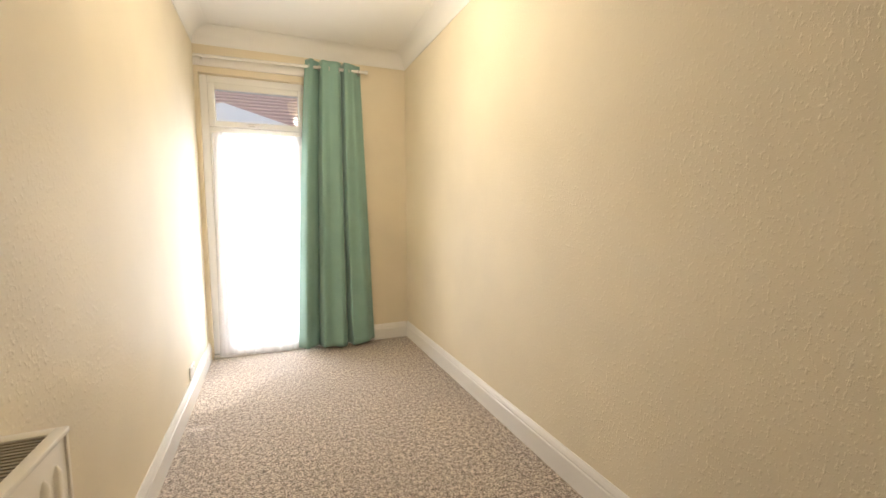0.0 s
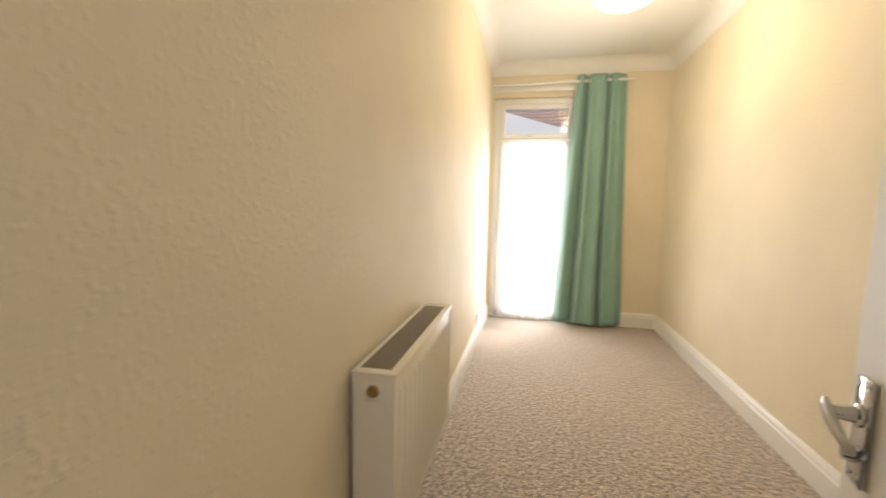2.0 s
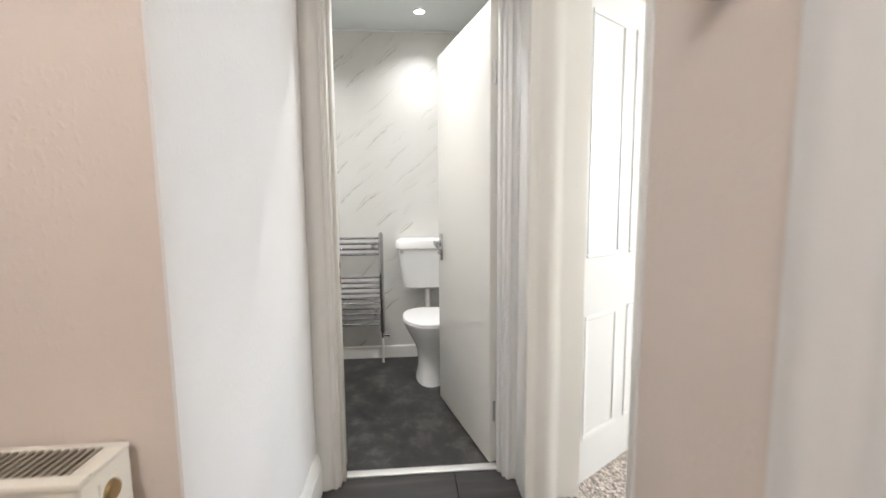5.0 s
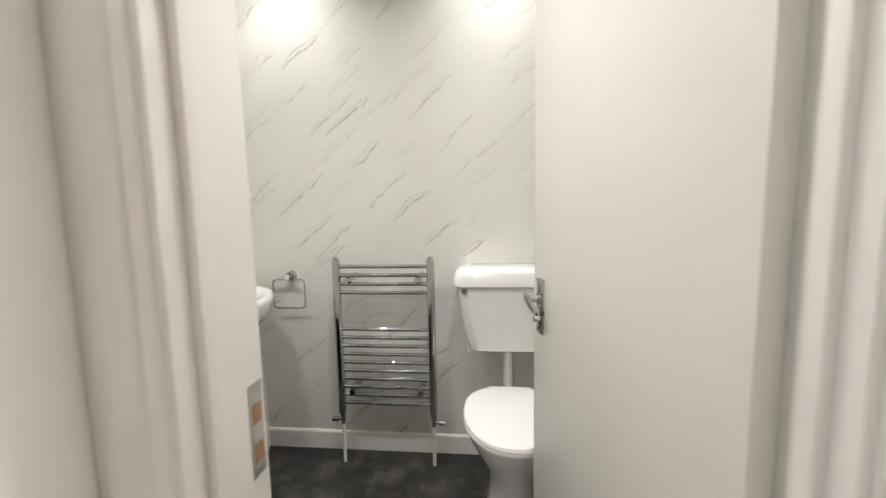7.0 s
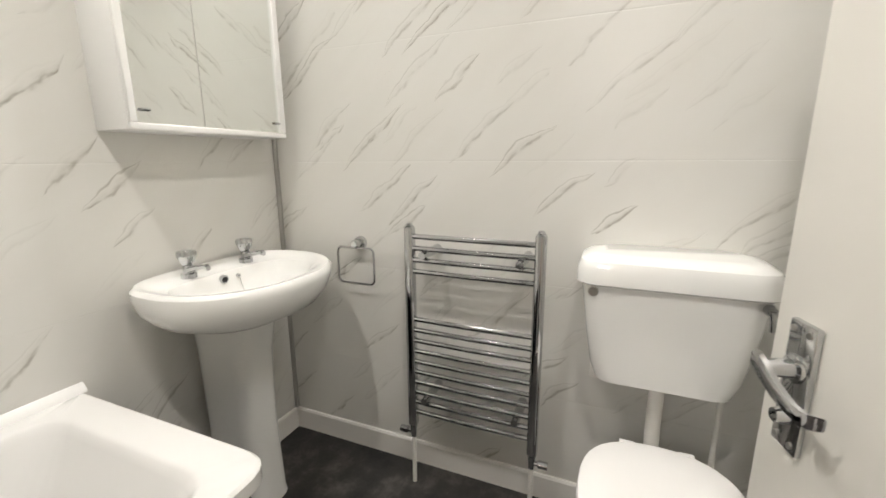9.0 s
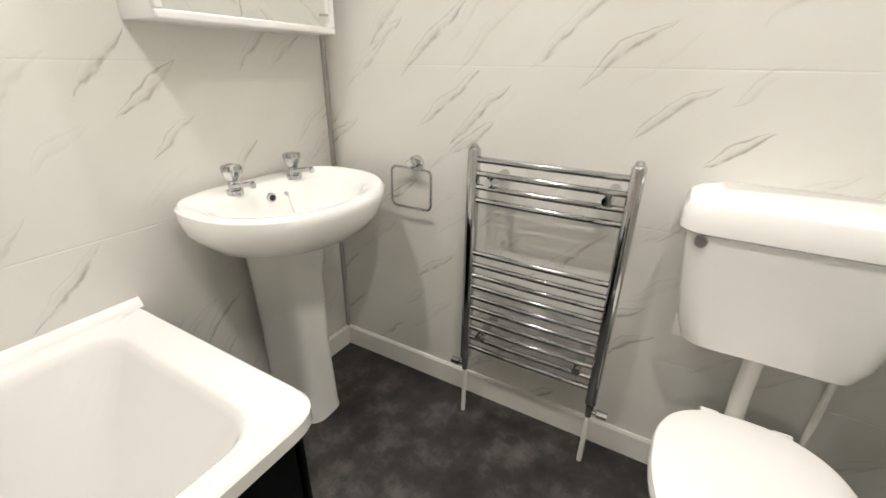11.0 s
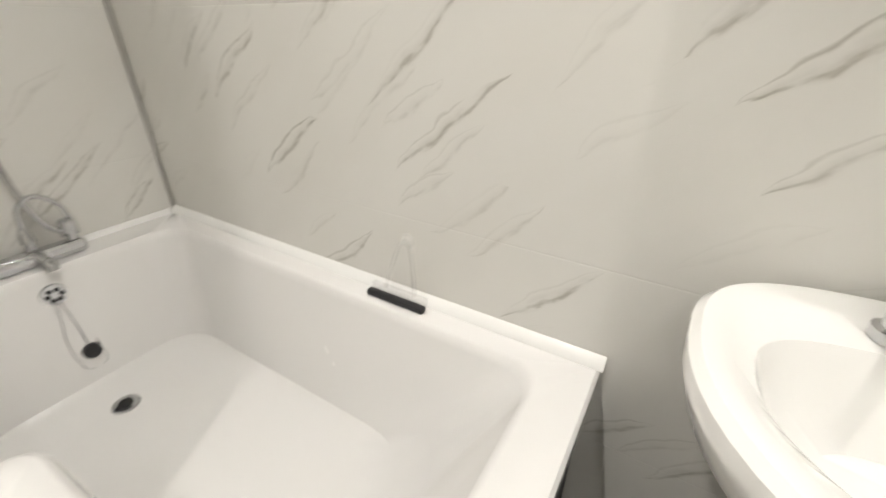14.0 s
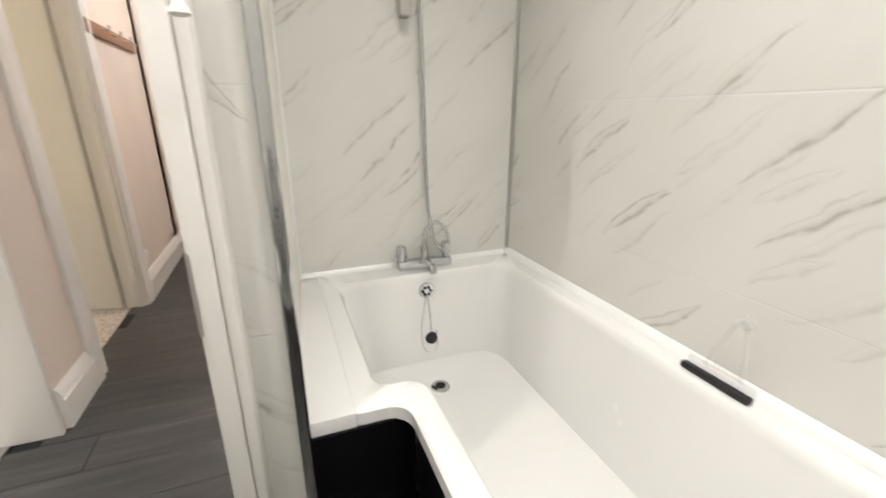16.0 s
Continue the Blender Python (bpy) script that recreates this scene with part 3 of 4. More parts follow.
def door(name, label, at, rz, width, height, thick, material, panels=(), handle_z=0.93, both=True, hinge_side=1):
    """A leaf hinged at its origin; it runs along +x, and its thickness along +y."""
    d = thing(name, label, "door", at, rz, kind="structure")
    bm = box(0, width, 0, thick, 0.008, height, 0.002)
    leaf = part("leaf", bm, material, d)
    for (x0, x1, z0, z1) in panels:
        for y0, y1 in ((-0.006, 0.0), (thick, thick + 0.006)):
            fr = None
            for a in ((x0, x1, z0, z0 + 0.02), (x0, x1, z1 - 0.02, z1), (x0, x0 + 0.02, z0 + 0.02, z1 - 0.02), (x1 - 0.02, x1, z0 + 0.02, z1 - 0.02)):
                fr = box(a[0], a[1], y0, y1, a[2], a[3], 0.0025, 1, fr)
            part("panel_moulding", fr, material, d)
    for s in ((-1, 1) if both else (both,)):
        pl = lever_handle(d, s)
        pl.location = (width - 0.055, 0 if s < 0 else thick, handle_z)
    for z in (0.25, height - 0.28):
        part("hinge", tube([(-0.004, thick * 0.5 - 0.0, z - 0.045), (-0.004, thick * 0.5, z + 0.045)], 0.006, 8), STEEL, d, "steel butt hinge")
    return d


# bedroom door, folded back past square
door("door_1", "cream white flush bedroom door standing open with lever handle", (0.50, -1.02, 0), 75.5, 0.715, 1.98, 0.04, DOORPAINT, handle_z=0.93)
door("door_2", "white flush bathroom door standing open with chrome lever handle", (-1.70, -1.178, 0), 194.2, 0.695, 1.98, 0.04, DOORPAINT, handle_z=0.925)
door("door_3", "bright white four-panel door standing open", (-1.462, -0.945, 0), 123.5, 0.74, 2.0, 0.036, UPVC,
     ((0.09, 0.33, 0.95, 1.88), (0.41, 0.65, 0.95, 1.88), (0.09, 0.33, 0.2, 0.72), (0.41, 0.65, 0.2, 0.72)), handle_z=0.98)

# ---- bathroom: shower bath with a stepped side ----
RZ = 0.585


def closed_bend(pts, radii, n=6):
    """A closed outline with its corners rounded."""
    out, k = [], len(pts)
    for i in range(k):
        a, b, c = Vector(pts[i - 1]), Vector(pts[i]), Vector(pts[(i + 1) % k])
        r = min(radii[i], (a - b).length * 0.48, (c - b).length * 0.48)
        p0, p1 = b + (a - b).normalized() * r, b + (c - b).normalized() * r
        out += [p0 * (1 - t) ** 2 + b * 2 * t * (1 - t) + p1 * t * t for t in [j / n for j in range(n + 1)]]
    return out


def bath_ring(x0, x1, y0, y1, ys, xs, z, radii):
    pts = closed_bend([(x0, y0), (x1, y0), (x1, y1), (xs, y1), (xs, ys), (x0, ys)], radii)
    return [Vector((p.x, p.y, z)) for p in pts]


bath = thing("bath", "white acrylic L-shaped shower bath with black side panels", "bath")
R1, R2 = [0.07, 0.08, 0.07, 0.06, 0.05, 0.09], [0.16, 0.12, 0.1, 0.08, 0.06, 0.16]
R0 = [0.012, 0.012, 0.012, 0.02, 0.07, 0.075]
rings = [bath_ring(-2.32, BT, BY, -2.065, -2.172, -1.692, RZ - 0.035, R0),
         bath_ring(-2.32, BT, BY, -2.065, -2.172, -1.692, RZ - 0.006, R0),
         bath_ring(-2.314, BT - 0.006, BY + 0.006, -2.071, -2.178, -1.686, RZ, R0),
         bath_ring(-2.236, -1.042, -2.772, -2.118, -2.222, -1.632, RZ, R1),
         bath_ring(-2.226, -1.048, -2.765, -2.124, -2.23, -1.627, RZ - 0.006, R1),
         bath_ring(-2.216, -1.053, -2.758, -2.130, -2.238, -1.622, RZ - 0.025, R1),
         bath_ring(-2.08, -1.068, -2.725, -2.150, -2.262, -1.606, 0.33, R2),
         bath_ring(-1.99, -1.080, -2.710, -2.165, -2.278, -1.600, 0.24, R2),
         bath_ring(-1.93, -1.110, -2.670, -2.200, -2.318, -1.590, 0.212, R2),
         bath_ring(-1.80, -1.200, -2.560, -2.300, -2.40, -1.56, 0.207, [0.05] * 6)]
shell = part("shell", loft(rings, cap0=False), ACRYLIC, bath)
part("end_panel", box(-2.306, -2.294, BY + 0.02, -2.235, 0.0, RZ - 0.03, 0.002), BLACK, bath, "matt black bath end panel")
part("front_panel", box(-2.25, -1.70, -2.197, -2.186, 0.0, RZ - 0.03, 0.002), BLACK, bath, "matt black bath front panel")
part("step_panel", box(-1.699, -1.687, -2.186, EA - 0.001, 0.0, RZ - 0.033, 0.002), BLACK, bath, "matt black bath step panel")
part("seal_strip", loft([[Vector((x, BY + u, RZ + w)) for u, w in ((0.001, 0), (0.018, 0), (0.016, 0.006), (0.006, 0.02), (0.001, 0.024))] for x in (-2.325, BT - 0.001)]), UPVC, bath, "white sealing strip along the wall")
part("seal_strip", loft([[Vector((BT - u, y, RZ + w)) for u, w in ((0.001, 0), (0.012, 0), (0.01, 0.006), (0.004, 0.014), (0.001, 0.016))] for y in (BY + 0.02, -2.0)]), UPVC, bath)
of = part("overflow", tube([(-1.050, -2.435, 0.520), (-1.060, -2.435, 0.520)], [0.032, 0.028], 24), CHROME, bath, "chrome overflow with round holes")
for i in range(6):
    a = i * math.pi / 3
    part("overflow_hole", tube([(-1.0595, -2.435 + 0.015 * math.cos(a), 0.52 + 0.015 * math.sin(a)), (-1.0615, -2.435 + 0.015 * math.cos(a), 0.52 + 0.015 * math.sin(a))], 0.006, 10), DARK, of)
dr = part("drain", tube([(-1.20, -2.434, 0.205), (-1.20, -2.434, 0.2125)], [0.036, 0.031], 24), CHROME, bath, "chrome bath waste")
part("drain_hole", tube([(-1.20, -2.434, 0.2125), (-1.20, -2.434, 0.214)], 0.018, 16), DARK, dr)
chain = part("plug_chain", tube([(-1.062, -2.437, 0.505), (-1.066, -2.445, 0.42), (-1.070, -2.448, 0.345)], 0.0018, 6), CHROME, bath)
part("plug_chain", tube(bend([(-1.062, -2.43, 0.50), (-1.068, -2.405, 0.36), (-1.074, -2.42, 0.275), (-1.074, -2.475, 0.275), (-1.07, -2.468, 0.36)], 0.05), 0.0014, 6), CHROME, bath)
part("plug", tube([(-1.064, -2.448, 0.33), (-1.078, -2.448, 0.332)], [0.024, 0.021], 20), RUBBER, chain, "black rubber plug on a chain")
box_bm = box(-1.692, BT, -2.0695, EA - 0.0005, RZ - 0.055, RZ - 0.001, 0.0015)
tagged(solid("bath_shelf", box_bm, ACRYLIC, "white boxed-in shelf beside the bath", "shelf"), kind="structure")

# bath and shower mixer with its hose
mx = thing("bath_shower_mixer", "chrome deck-mounted bath mixer with shower hose", "tap", (0, 0, RZ))
MXX = BT - 0.055
part("tap_body", box(MXX - 0.02, MXX + 0.02, -2.555, -2.345, 0.001, 0.038, 0.009, 3), CHROME, mx)
part("spout", tube(bend([(MXX, -2.45, 0.03), (MXX - 0.05, -2.45, 0.034), (MXX - 0.095, -2.45, 0.028), (MXX - 0.1, -2.45, 0.012)], 0.02), 0.013, 14), CHROME, mx)
for y in (-2.535, -2.362):
    hd = part("tap_head", tube([(MXX, y, 0.036), (MXX, y, 0.05), (MXX, y, 0.052), (MXX, y, 0.09), (MXX, y, 0.095)], [0.013, 0.013, 0.021, 0.018, 0.012], 10), CHROME, mx, "faceted chrome tap head")
part("diverter", tube([(MXX, -2.45, 0.036), (MXX, -2.45, 0.06), (MXX, -2.45, 0.062), (MXX, -2.45, 0.085), (MXX, -2.45, 0.1)], [0.014, 0.012, 0.016, 0.013, 0.008], 14), CHROME, mx)
hp = [Vector((MXX, -2.45, 0.098)), Vector((MXX, -2.46, 0.15)), Vector((MXX + 0.005, -2.50, 0.168)), Vector((MXX + 0.005, -2.54, 0.13)), Vector((MXX, -2.545, 0.075)), Vector((MXX - 0.005, -2.515, 0.07)),
      Vector((MXX, -2.485, 0.12)), Vector((MXX + 0.01, -2.468, 0.25)), Vector((MXX + 0.012, -2.46, 0.5)), Vector((MXX + 0.01, -2.452, 0.85)), Vector((MXX + 0.005, -2.45, 1.1)), Vector((MXX + 0.0, -2.44, 1.3))]
fine = []
for i in range(len(hp) - 1):
    p0, p1, p2, p3 = hp[max(i - 1, 0)], hp[i], hp[i + 1], hp[min(i + 2, len(hp) - 1)]
    fine += [0.5 * ((2 * p1) + (p2 - p0) * t + (2 * p0 - 5 * p1 + 4 * p2 - p3) * t * t + (3 * p1 - p0 - 3 * p2 + p3) * t ** 3) for t in [j / 14 for j in range(14)]]
fine.append(hp[-1])
part("shower_hose", tube(fine, [0.0068 if i % 2 else 0.0056 for i in range(len(fine))], 10), CHROME, mx, "ribbed metal shower hose")
br = thing("shower_rail", "chrome shower riser rail with handset holder", "shower rail", (0, 0, 0))
part("bracket", box(BT - 0.05, BT - 0.001, -2.425, -2.385, 1.42, 1.56, 0.008), STEEL, br)
part("rail", tube([(BT - 0.045, -2.405, 1.5), (BT - 0.045, -2.405, 2.1)], 0.009, 12), CHROME, br)
part("top_bracket", box(BT - 0.055, BT - 0.001, -2.42, -2.39, 2.06, 2.11, 0.006), CHROME, br)
hs = part("handset", tube([(BT - 0.06, -2.44, 1.87), (BT - 0.1, -2.44, 2.0), (BT - 0.12, -2.44, 2.06)], [0.012, 0.013, 0.02], 14), CHROME, br)
part("spray_head", tube([(BT - 0.11, -2.44, 2.08), (BT - 0.145, -2.44, 2.06)], [0.02, 0.04], 20), CHROME, hs)

# squeegee leaning on the wall
sq = thing("squeegee", "clear plastic shower squeegee with black rubber blade", "squeegee", (0, 0, RZ))
part("blade", box(-1.957, -1.806, -2.800, -2.783, 0.001, 0.016, 0.003), RUBBER, sq, "black rubber blade")
part("blade_holder", box(-1.955, -1.808, -2.812, -2.800, 0.004, 0.03, 0.003), CLEAR, sq)
loop = [(-1.925, -2.804, 0.028), (-1.918, -2.812, 0.085), (-1.905, -2.822, 0.135), (-1.892, -2.824, 0.146), (-1.878, -2.822, 0.135), (-1.862, -2.812, 0.085), (-1.848, -2.804, 0.028)]
part("handle", tube(bend(loop, 0.03), 0.0055, 10), CLEAR, sq)
part("grip", loft([[Vector((-1.89 + w * a, y + 0.003 * b, z)) for a, b in ((-1, -1), (1, -1), (1, 1), (-1, 1))] for z, y, w in ((0.03, -2.805, 0.03), (0.085, -2.813, 0.022), (0.135, -2.822, 0.011))]), CLEAR, sq)
part("hanging_cup", tube([(-1.895, BY + 0.002, 0.143), (-1.895, BY + 0.014, 0.143)], [0.016, 0.008], 16), CLEAR, sq)

# ---- basin on its pedestal ----
CX = -2.703
basin = thing("basin", "white ceramic pedestal wash basin with two chrome taps", "basin", (CX + 0.006, BY, 0))
basin.scale = (1.045, 1.03, 1.015)


def basin_ring(rx, yb, yf, z, n=56, flat=0.0):
    """An egg-shaped outline: flat at the wall, wide and round in front. Local y runs off the wall."""
    pts = []
    cy = yb + (yf - yb) * 0.42
    for i in range(n):
        a = 2 * math.pi * i / n
        c, s = math.cos(a), math.sin(a)
        e = 0.64 if s < 0 else 1.0
        x = rx * math.copysign(abs(c) ** (0.86 if s >= 0 else 0.6), c)
        y = cy + ((yf - cy) if s >= 0 else (cy - yb)) * math.copysign(abs(s) ** e, s)
        pts.append(Vector((x, y, z)))
    return pts


rr = [basin_ring(0.0900, 0.10, 0.235, 0.655), basin_ring(0.1450, 0.06, 0.29, 0.672), basin_ring(0.2300, 0.02, 0.38, 0.714), basin_ring(0.2640, 0.006, 0.410, 0.756),
      basin_ring(0.2764, 0.002, 0.424, 0.80), basin_ring(0.2754, 0.003, 0.423, 0.818), basin_ring(0.2659, 0.008, 0.415, 0.828), basin_ring(0.2511, 0.018, 0.393, 0.826), basin_ring(0.2363, 0.03, 0.375, 0.817),
      basin_ring(0.2142, 0.092, 0.352, 0.808), basin_ring(0.2057, 0.100, 0.345, 0.79), basin_ring(0.1815, 0.108, 0.322, 0.735), basin_ring(0.1266, 0.122, 0.275, 0.69), basin_ring(0.03, 0.145, 0.19, 0.68)]
part("bowl", loft(rr), CERAMIC, basin)


def ped_ring(w, y0, y1, z):
    return [Vector((x, y, z)) for x, y in closed_bend_xy([(-w, y0), (w, y0), (w * 0.72, y1), (-w * 0.72, y1)], 0.05)]


def closed_bend_xy(pts, r):
    return [(p.x, p.y) for p in closed_bend(pts, [r] * len(pts), 6)]


part("pedestal", loft([ped_ring(0.092, 0.03, 0.232, 0.0), ped_ring(0.09, 0.03, 0.228, 0.02), ped_ring(0.087, 0.03, 0.218, 0.3), ped_ring(0.091, 0.03, 0.226, 0.55), ped_ring(0.1, 0.03, 0.25, 0.68)]), CERAMIC, basin)


def pillar_tap(x):
    t = part("tap", tube([(x, 0.066, 0.812), (x, 0.066, 0.825), (x, 0.066, 0.828), (x, 0.066, 0.85)], [0.022, 0.022, 0.015, 0.014], 16), CHROME, basin, "chrome pillar tap")
    rings = []
    for y, z, w, h in ((0.062, 0.836, 0.013, 0.010), (0.085, 0.840, 0.012, 0.009), (0.112, 0.847, 0.010, 0.0075), (0.138, 0.853, 0.009, 0.007), (0.146, 0.852, 0.0085, 0.0085), (0.152, 0.849, 0.007, 0.007)):
        rings.append([Vector((x + w * a, y, z + h * c)) for a, c in ((-1, -0.6), (-0.7, -1), (0.7, -1), (1, -0.6), (1, 0.5), (0.6, 1), (-0.6, 1), (-1, 0.5))])
    part("spout", loft(rings), CHROME, t)
    lobes = []
    for z, r in ((0.85, 0.012), (0.856, 0.016), (0.864, 0.021), (0.878, 0.0255), (0.889, 0.0255), (0.894, 0.022), (0.8955, 0.012)):
        lobes.append([Vector((x + r * (1 + 0.07 * math.cos(7 * a)) * math.cos(a), 0.066 + r * (1 + 0.07 * math.cos(7 * a)) * math.sin(a), z)) for a in [2 * math.pi * q / 42 for q in range(42)]])
    part("tap_head", loft(lobes), CHROME, t, "faceted chrome tap head")
    part("marker", tube([(x, 0.066, 0.895), (x, 0.066, 0.897)], 0.011, 14), STEEL, t)


pillar_tap(0.088)
pillar_tap(-0.116)
part("overflow_hole", tube([(0.006, 0.101, 0.788), (0.006, 0.112, 0.787)], 0.0085, 14), DARK, basin)
part("overflow_ring", tube([(0.006, 0.099, 0.788), (0.006, 0.110, 0.7875)], 0.0135, 16), CHROME, basin)
part("chain_stay", tube([(-0.045, 0.104, 0.788), (-0.045, 0.112, 0.787)], 0.006, 12), CHROME, basin)
wd = part("drain", tube([(0.0, 0.168, 0.680), (0.0, 0.168, 0.692)], [0.03, 0.026], 22), CHROME, basin, "chrome basin waste")
part("drain_hole", tube([(0.0, 0.168, 0.692), (0.0, 0.168, 0.6935)], 0.018, 16), DARK, wd)
for a, b in ((0.018, 0), (0, 0.018)):
    part("drain_bar", tube([(-a, 0.168 - b, 0.694), (a, 0.168 + b, 0.694)], 0.0022, 8), CHROME, wd)
part("plug_chain", tube([(-0.045, 0.113, 0.787), (-0.046, 0.125, 0.74), (-0.047, 0.14, 0.71), (-0.048, 0.15, 0.699)], 0.0009, 6), CHROME, basin)
part("plug", tube([(-0.048, 0.152, 0.692), (-0.05, 0.158, 0.706)], [0.019, 0.016], 18), STEEL, basin, "metal basin plug")
part("waste_pipe", tube(bend([(0.0, 0.12, 0.63), (0.0, 0.08, 0.56), (0.0, 0.03, 0.50), (0.0, 0.006, 0.46)], 0.04), 0.012, 10), PLASTIC, basin)

# ---- mirror cabinet ----
cab = thing("mirror_cabinet", "white wall cabinet with two sliding mirror doors", "cabinet", (0, 0, 0))
CX0, CX1, CY, CZ0, CZ1 = -2.985, -2.458, -2.69, 1.25, 1.815
part("body", box(CX0, CX1, BY + 0.001, CY - 0.012, CZ0, CZ1, 0.004), UPVC, cab)
fr = None
for b in ((CX0, CX1, CZ0, CZ0 + 0.018), (CX0, CX1, CZ1 - 0.022, CZ1), (CX0, CX0 + 0.024, CZ0 + 0.018, CZ1 - 0.022), (CX1 - 0.02, CX1, CZ0 + 0.018, CZ1 - 0.022)):
    fr = box(b[0], b[1], CY - 0.0115, CY + 0.002, b[2], b[3], 0.003, 1, fr)
part("door_frame", fr, UPVC, cab)
for x0, x1, y, kx in ((CX1 - 0.02, -2.669, CY - 0.004, -2.50), (-2.665, CX0 + 0.024, CY - 0.008, -2.95)):
    dr2 = part("mirror_door", box(min(x0, x1), max(x0, x1), y - 0.002, y, CZ0 + 0.018, CZ1 - 0.022), MIRROR, cab, "sliding mirror door", smooth=False)
    part("door_pull", tube([(kx - 0.012, y + 0.004, CZ0 + 0.05), (kx + 0.012, y + 0.004, CZ0 + 0.05)], 0.0035, 8), CHROME, dr2)
part("mirror_edge", box(-2.6685, -2.6655, CY - 0.0045, CY - 0.0035, CZ0 + 0.018, CZ1 - 0.022), STEEL, cab)
part("canopy_shelf", box(CX0, CX1, CY - 0.05, CY + 0.02, CZ1 + 0.065, CZ1 + 0.078, 0.003), UPVC, cab, "slim white canopy shelf above the mirrors")
part("canopy_post", box(CX0 + 0.004, CX0 + 0.03, BY + 0.001, CY - 0.04, CZ1, CZ1 + 0.066, 0.002), UPVC, cab)
part("canopy_post", box(CX1 - 0.03, CX1 - 0.004, BY + 0.001, CY - 0.04, CZ1, CZ1 + 0.066, 0.002), STEEL, cab)

# ---- corner trims ----
solid("trim_corner_basin", box(BX + 0.0005, BX + 0.016, BY + 0.0005, BY + 0.016, 0.093, ZB - 0.001, 0.005), STEEL, "grey metal corner trim", "trim", "structure")
solid("trim_corner_bath", box(BT - 0.012, BT - 0.0005, BY + 0.0005, BY + 0.012, RZ + 0.02, ZB - 0.001, 0.004), STEEL, "grey metal corner trim", "trim", "structure")
solid("trim_corner_alcove", box(BT - 0.01, BT - 0.0005, EB - 0.008, EB + 0.003, RZ + 0.001, ZB - 0.001, 0.003), UPVC, "white corner trim", "trim", "structure")
solid("trim_edge_alcove", box(BD - 0.012, BD + 0.016, EA - 0.012, EA + 0.010, 0.0, ZB - 0.001, 0.004), CHROME, "polished metal edge trim on the wall corner", "trim", "structure")
solid("trim_ceiling_rail_wall", box(BX + 0.0005, BX + 0.014, BY + 0.001, -0.981, ZB - 0.014, ZB - 0.0005, 0.004), UPVC, "white ceiling bead", "trim", "structure")
solid("trim_ceiling_basin_wall", box(BX + 0.014, BT - 0.001, BY + 0.0005, BY + 0.014, ZB - 0.014, ZB - 0.0005, 0.004), UPVC, "white ceiling bead", "trim", "structure")

# ---- towel ring ----
tr = thing("towel_ring", "chrome square towel ring on the wall", "towel ring", (BX, -2.45, 0.87))
part("wall_mount", tube([(0.001, 0, 0), (0.012, 0, 0), (0.014, 0, 0), (0.045, 0, 0), (0.05, 0, 0)], [0.026, 0.024, 0.015, 0.016, 0.012], 18), CHROME, tr)
sqr = [Vector((0.04, y, z)) for y, z in rounded(-0.078, 0.078, -0.148, -0.012, 0.02)]
part("ring", tube(sqr + [sqr[0], sqr[1]], 0.0042, 10, caps=False), CHROME, tr)

# ---- heated towel rail ----
hr = thing("towel_radiator", "chrome ladder towel radiator with white pipe tails", "towel radiator", (0, 0, 0))
TX, TY0, TY1 = -2.968, -2.19, -1.765
for y in (TY0, TY1):
    part("post", box(TX - 0.014, TX + 0.02, y - 0.017, y + 0.017, 0.235, 0.965, 0.0125, 4), CHROME, hr)
    part("post_cap", tube([(TX + 0.003, y, 0.964), (TX + 0.003, y, 0.972)], [0.012, 0.008], 12), CHROME, hr)
    s = -1 if y == TY0 else 1
    v = part("valve", tube([(TX + 0.003, y, 0.19), (TX + 0.003, y, 0.236)], [0.010, 0.013], 14), CHROME, hr, "chrome radiator valve")
    part("valve_head", tube([(TX + 0.003, y, 0.21), (TX + 0.003, y + s * 0.02, 0.21), (TX + 0.003, y + s * 0.022, 0.21), (TX + 0.003, y + s * 0.052, 0.21)], [0.008, 0.008, 0.013, 0.012], 14), CHROME, v)
    part("pipe_tail", tube([(TX + 0.003, y, 0.0), (TX + 0.003, y, 0.192)], 0.008, 12), PLASTIC, hr, "white pipe tail")
for z in [0.93 - 0.039 * i for i in range(4)] + [0.645 - 0.0387 * i for i in range(10)]:
    part("bar", tube([(TX + 0.006, TY0 + 0.01, z), (TX + 0.008, TY0 + 0.06, z), (TX + 0.011, (TY0 + TY1) / 2, z), (TX + 0.008, TY1 - 0.06, z), (TX + 0.006, TY1 - 0.01, z)], 0.009, 12), CHROME, hr)
for y in (TY0 + 0.055, TY1 - 0.055):
    for z in (0.872, 0.355):
        part("wall_bracket", tube([(BX + 0.001, y, z), (TX + 0.014, y, z), (TX + 0.03, y, z)], [0.016, 0.013, 0.012], 14), CHROME, hr)

# ---- toilet ----
wc = thing("toilet", "white ceramic low-level toilet with closed seat", "toilet", (0, 0, 0))
CYM = -1.43
cis = []
for z, a0, a1, d in ((0.555, -1.565, -1.295, 0.135), (0.572, -1.597, -1.263, 0.165), (0.62, -1.612, -1.248, 0.178), (0.72, -1.628, -1.232, 0.186), (0.853, -1.645, -1.215, 0.192)):
    cis.append([Vector((x, y, z)) for x, y in rounded(BX + 0.003, BX + d, a0, a1, 0.05)])
cistern = part("cistern", loft(cis), CERAMIC, wc)
part("cistern_lid", loft([[Vector((x, y, z)) for x, y in rounded(BX + 0.002, BX + d, -1.43 - w, -1.43 + w, 0.05)] for z, w, d in ((0.852, 0.222, 0.198), (0.858, 0.228, 0.205), (0.895, 0.228, 0.204), (0.915, 0.22, 0.196), (0.926, 0.20, 0.17), (0.929, 0.17, 0.14))]), CERAMIC, cistern)
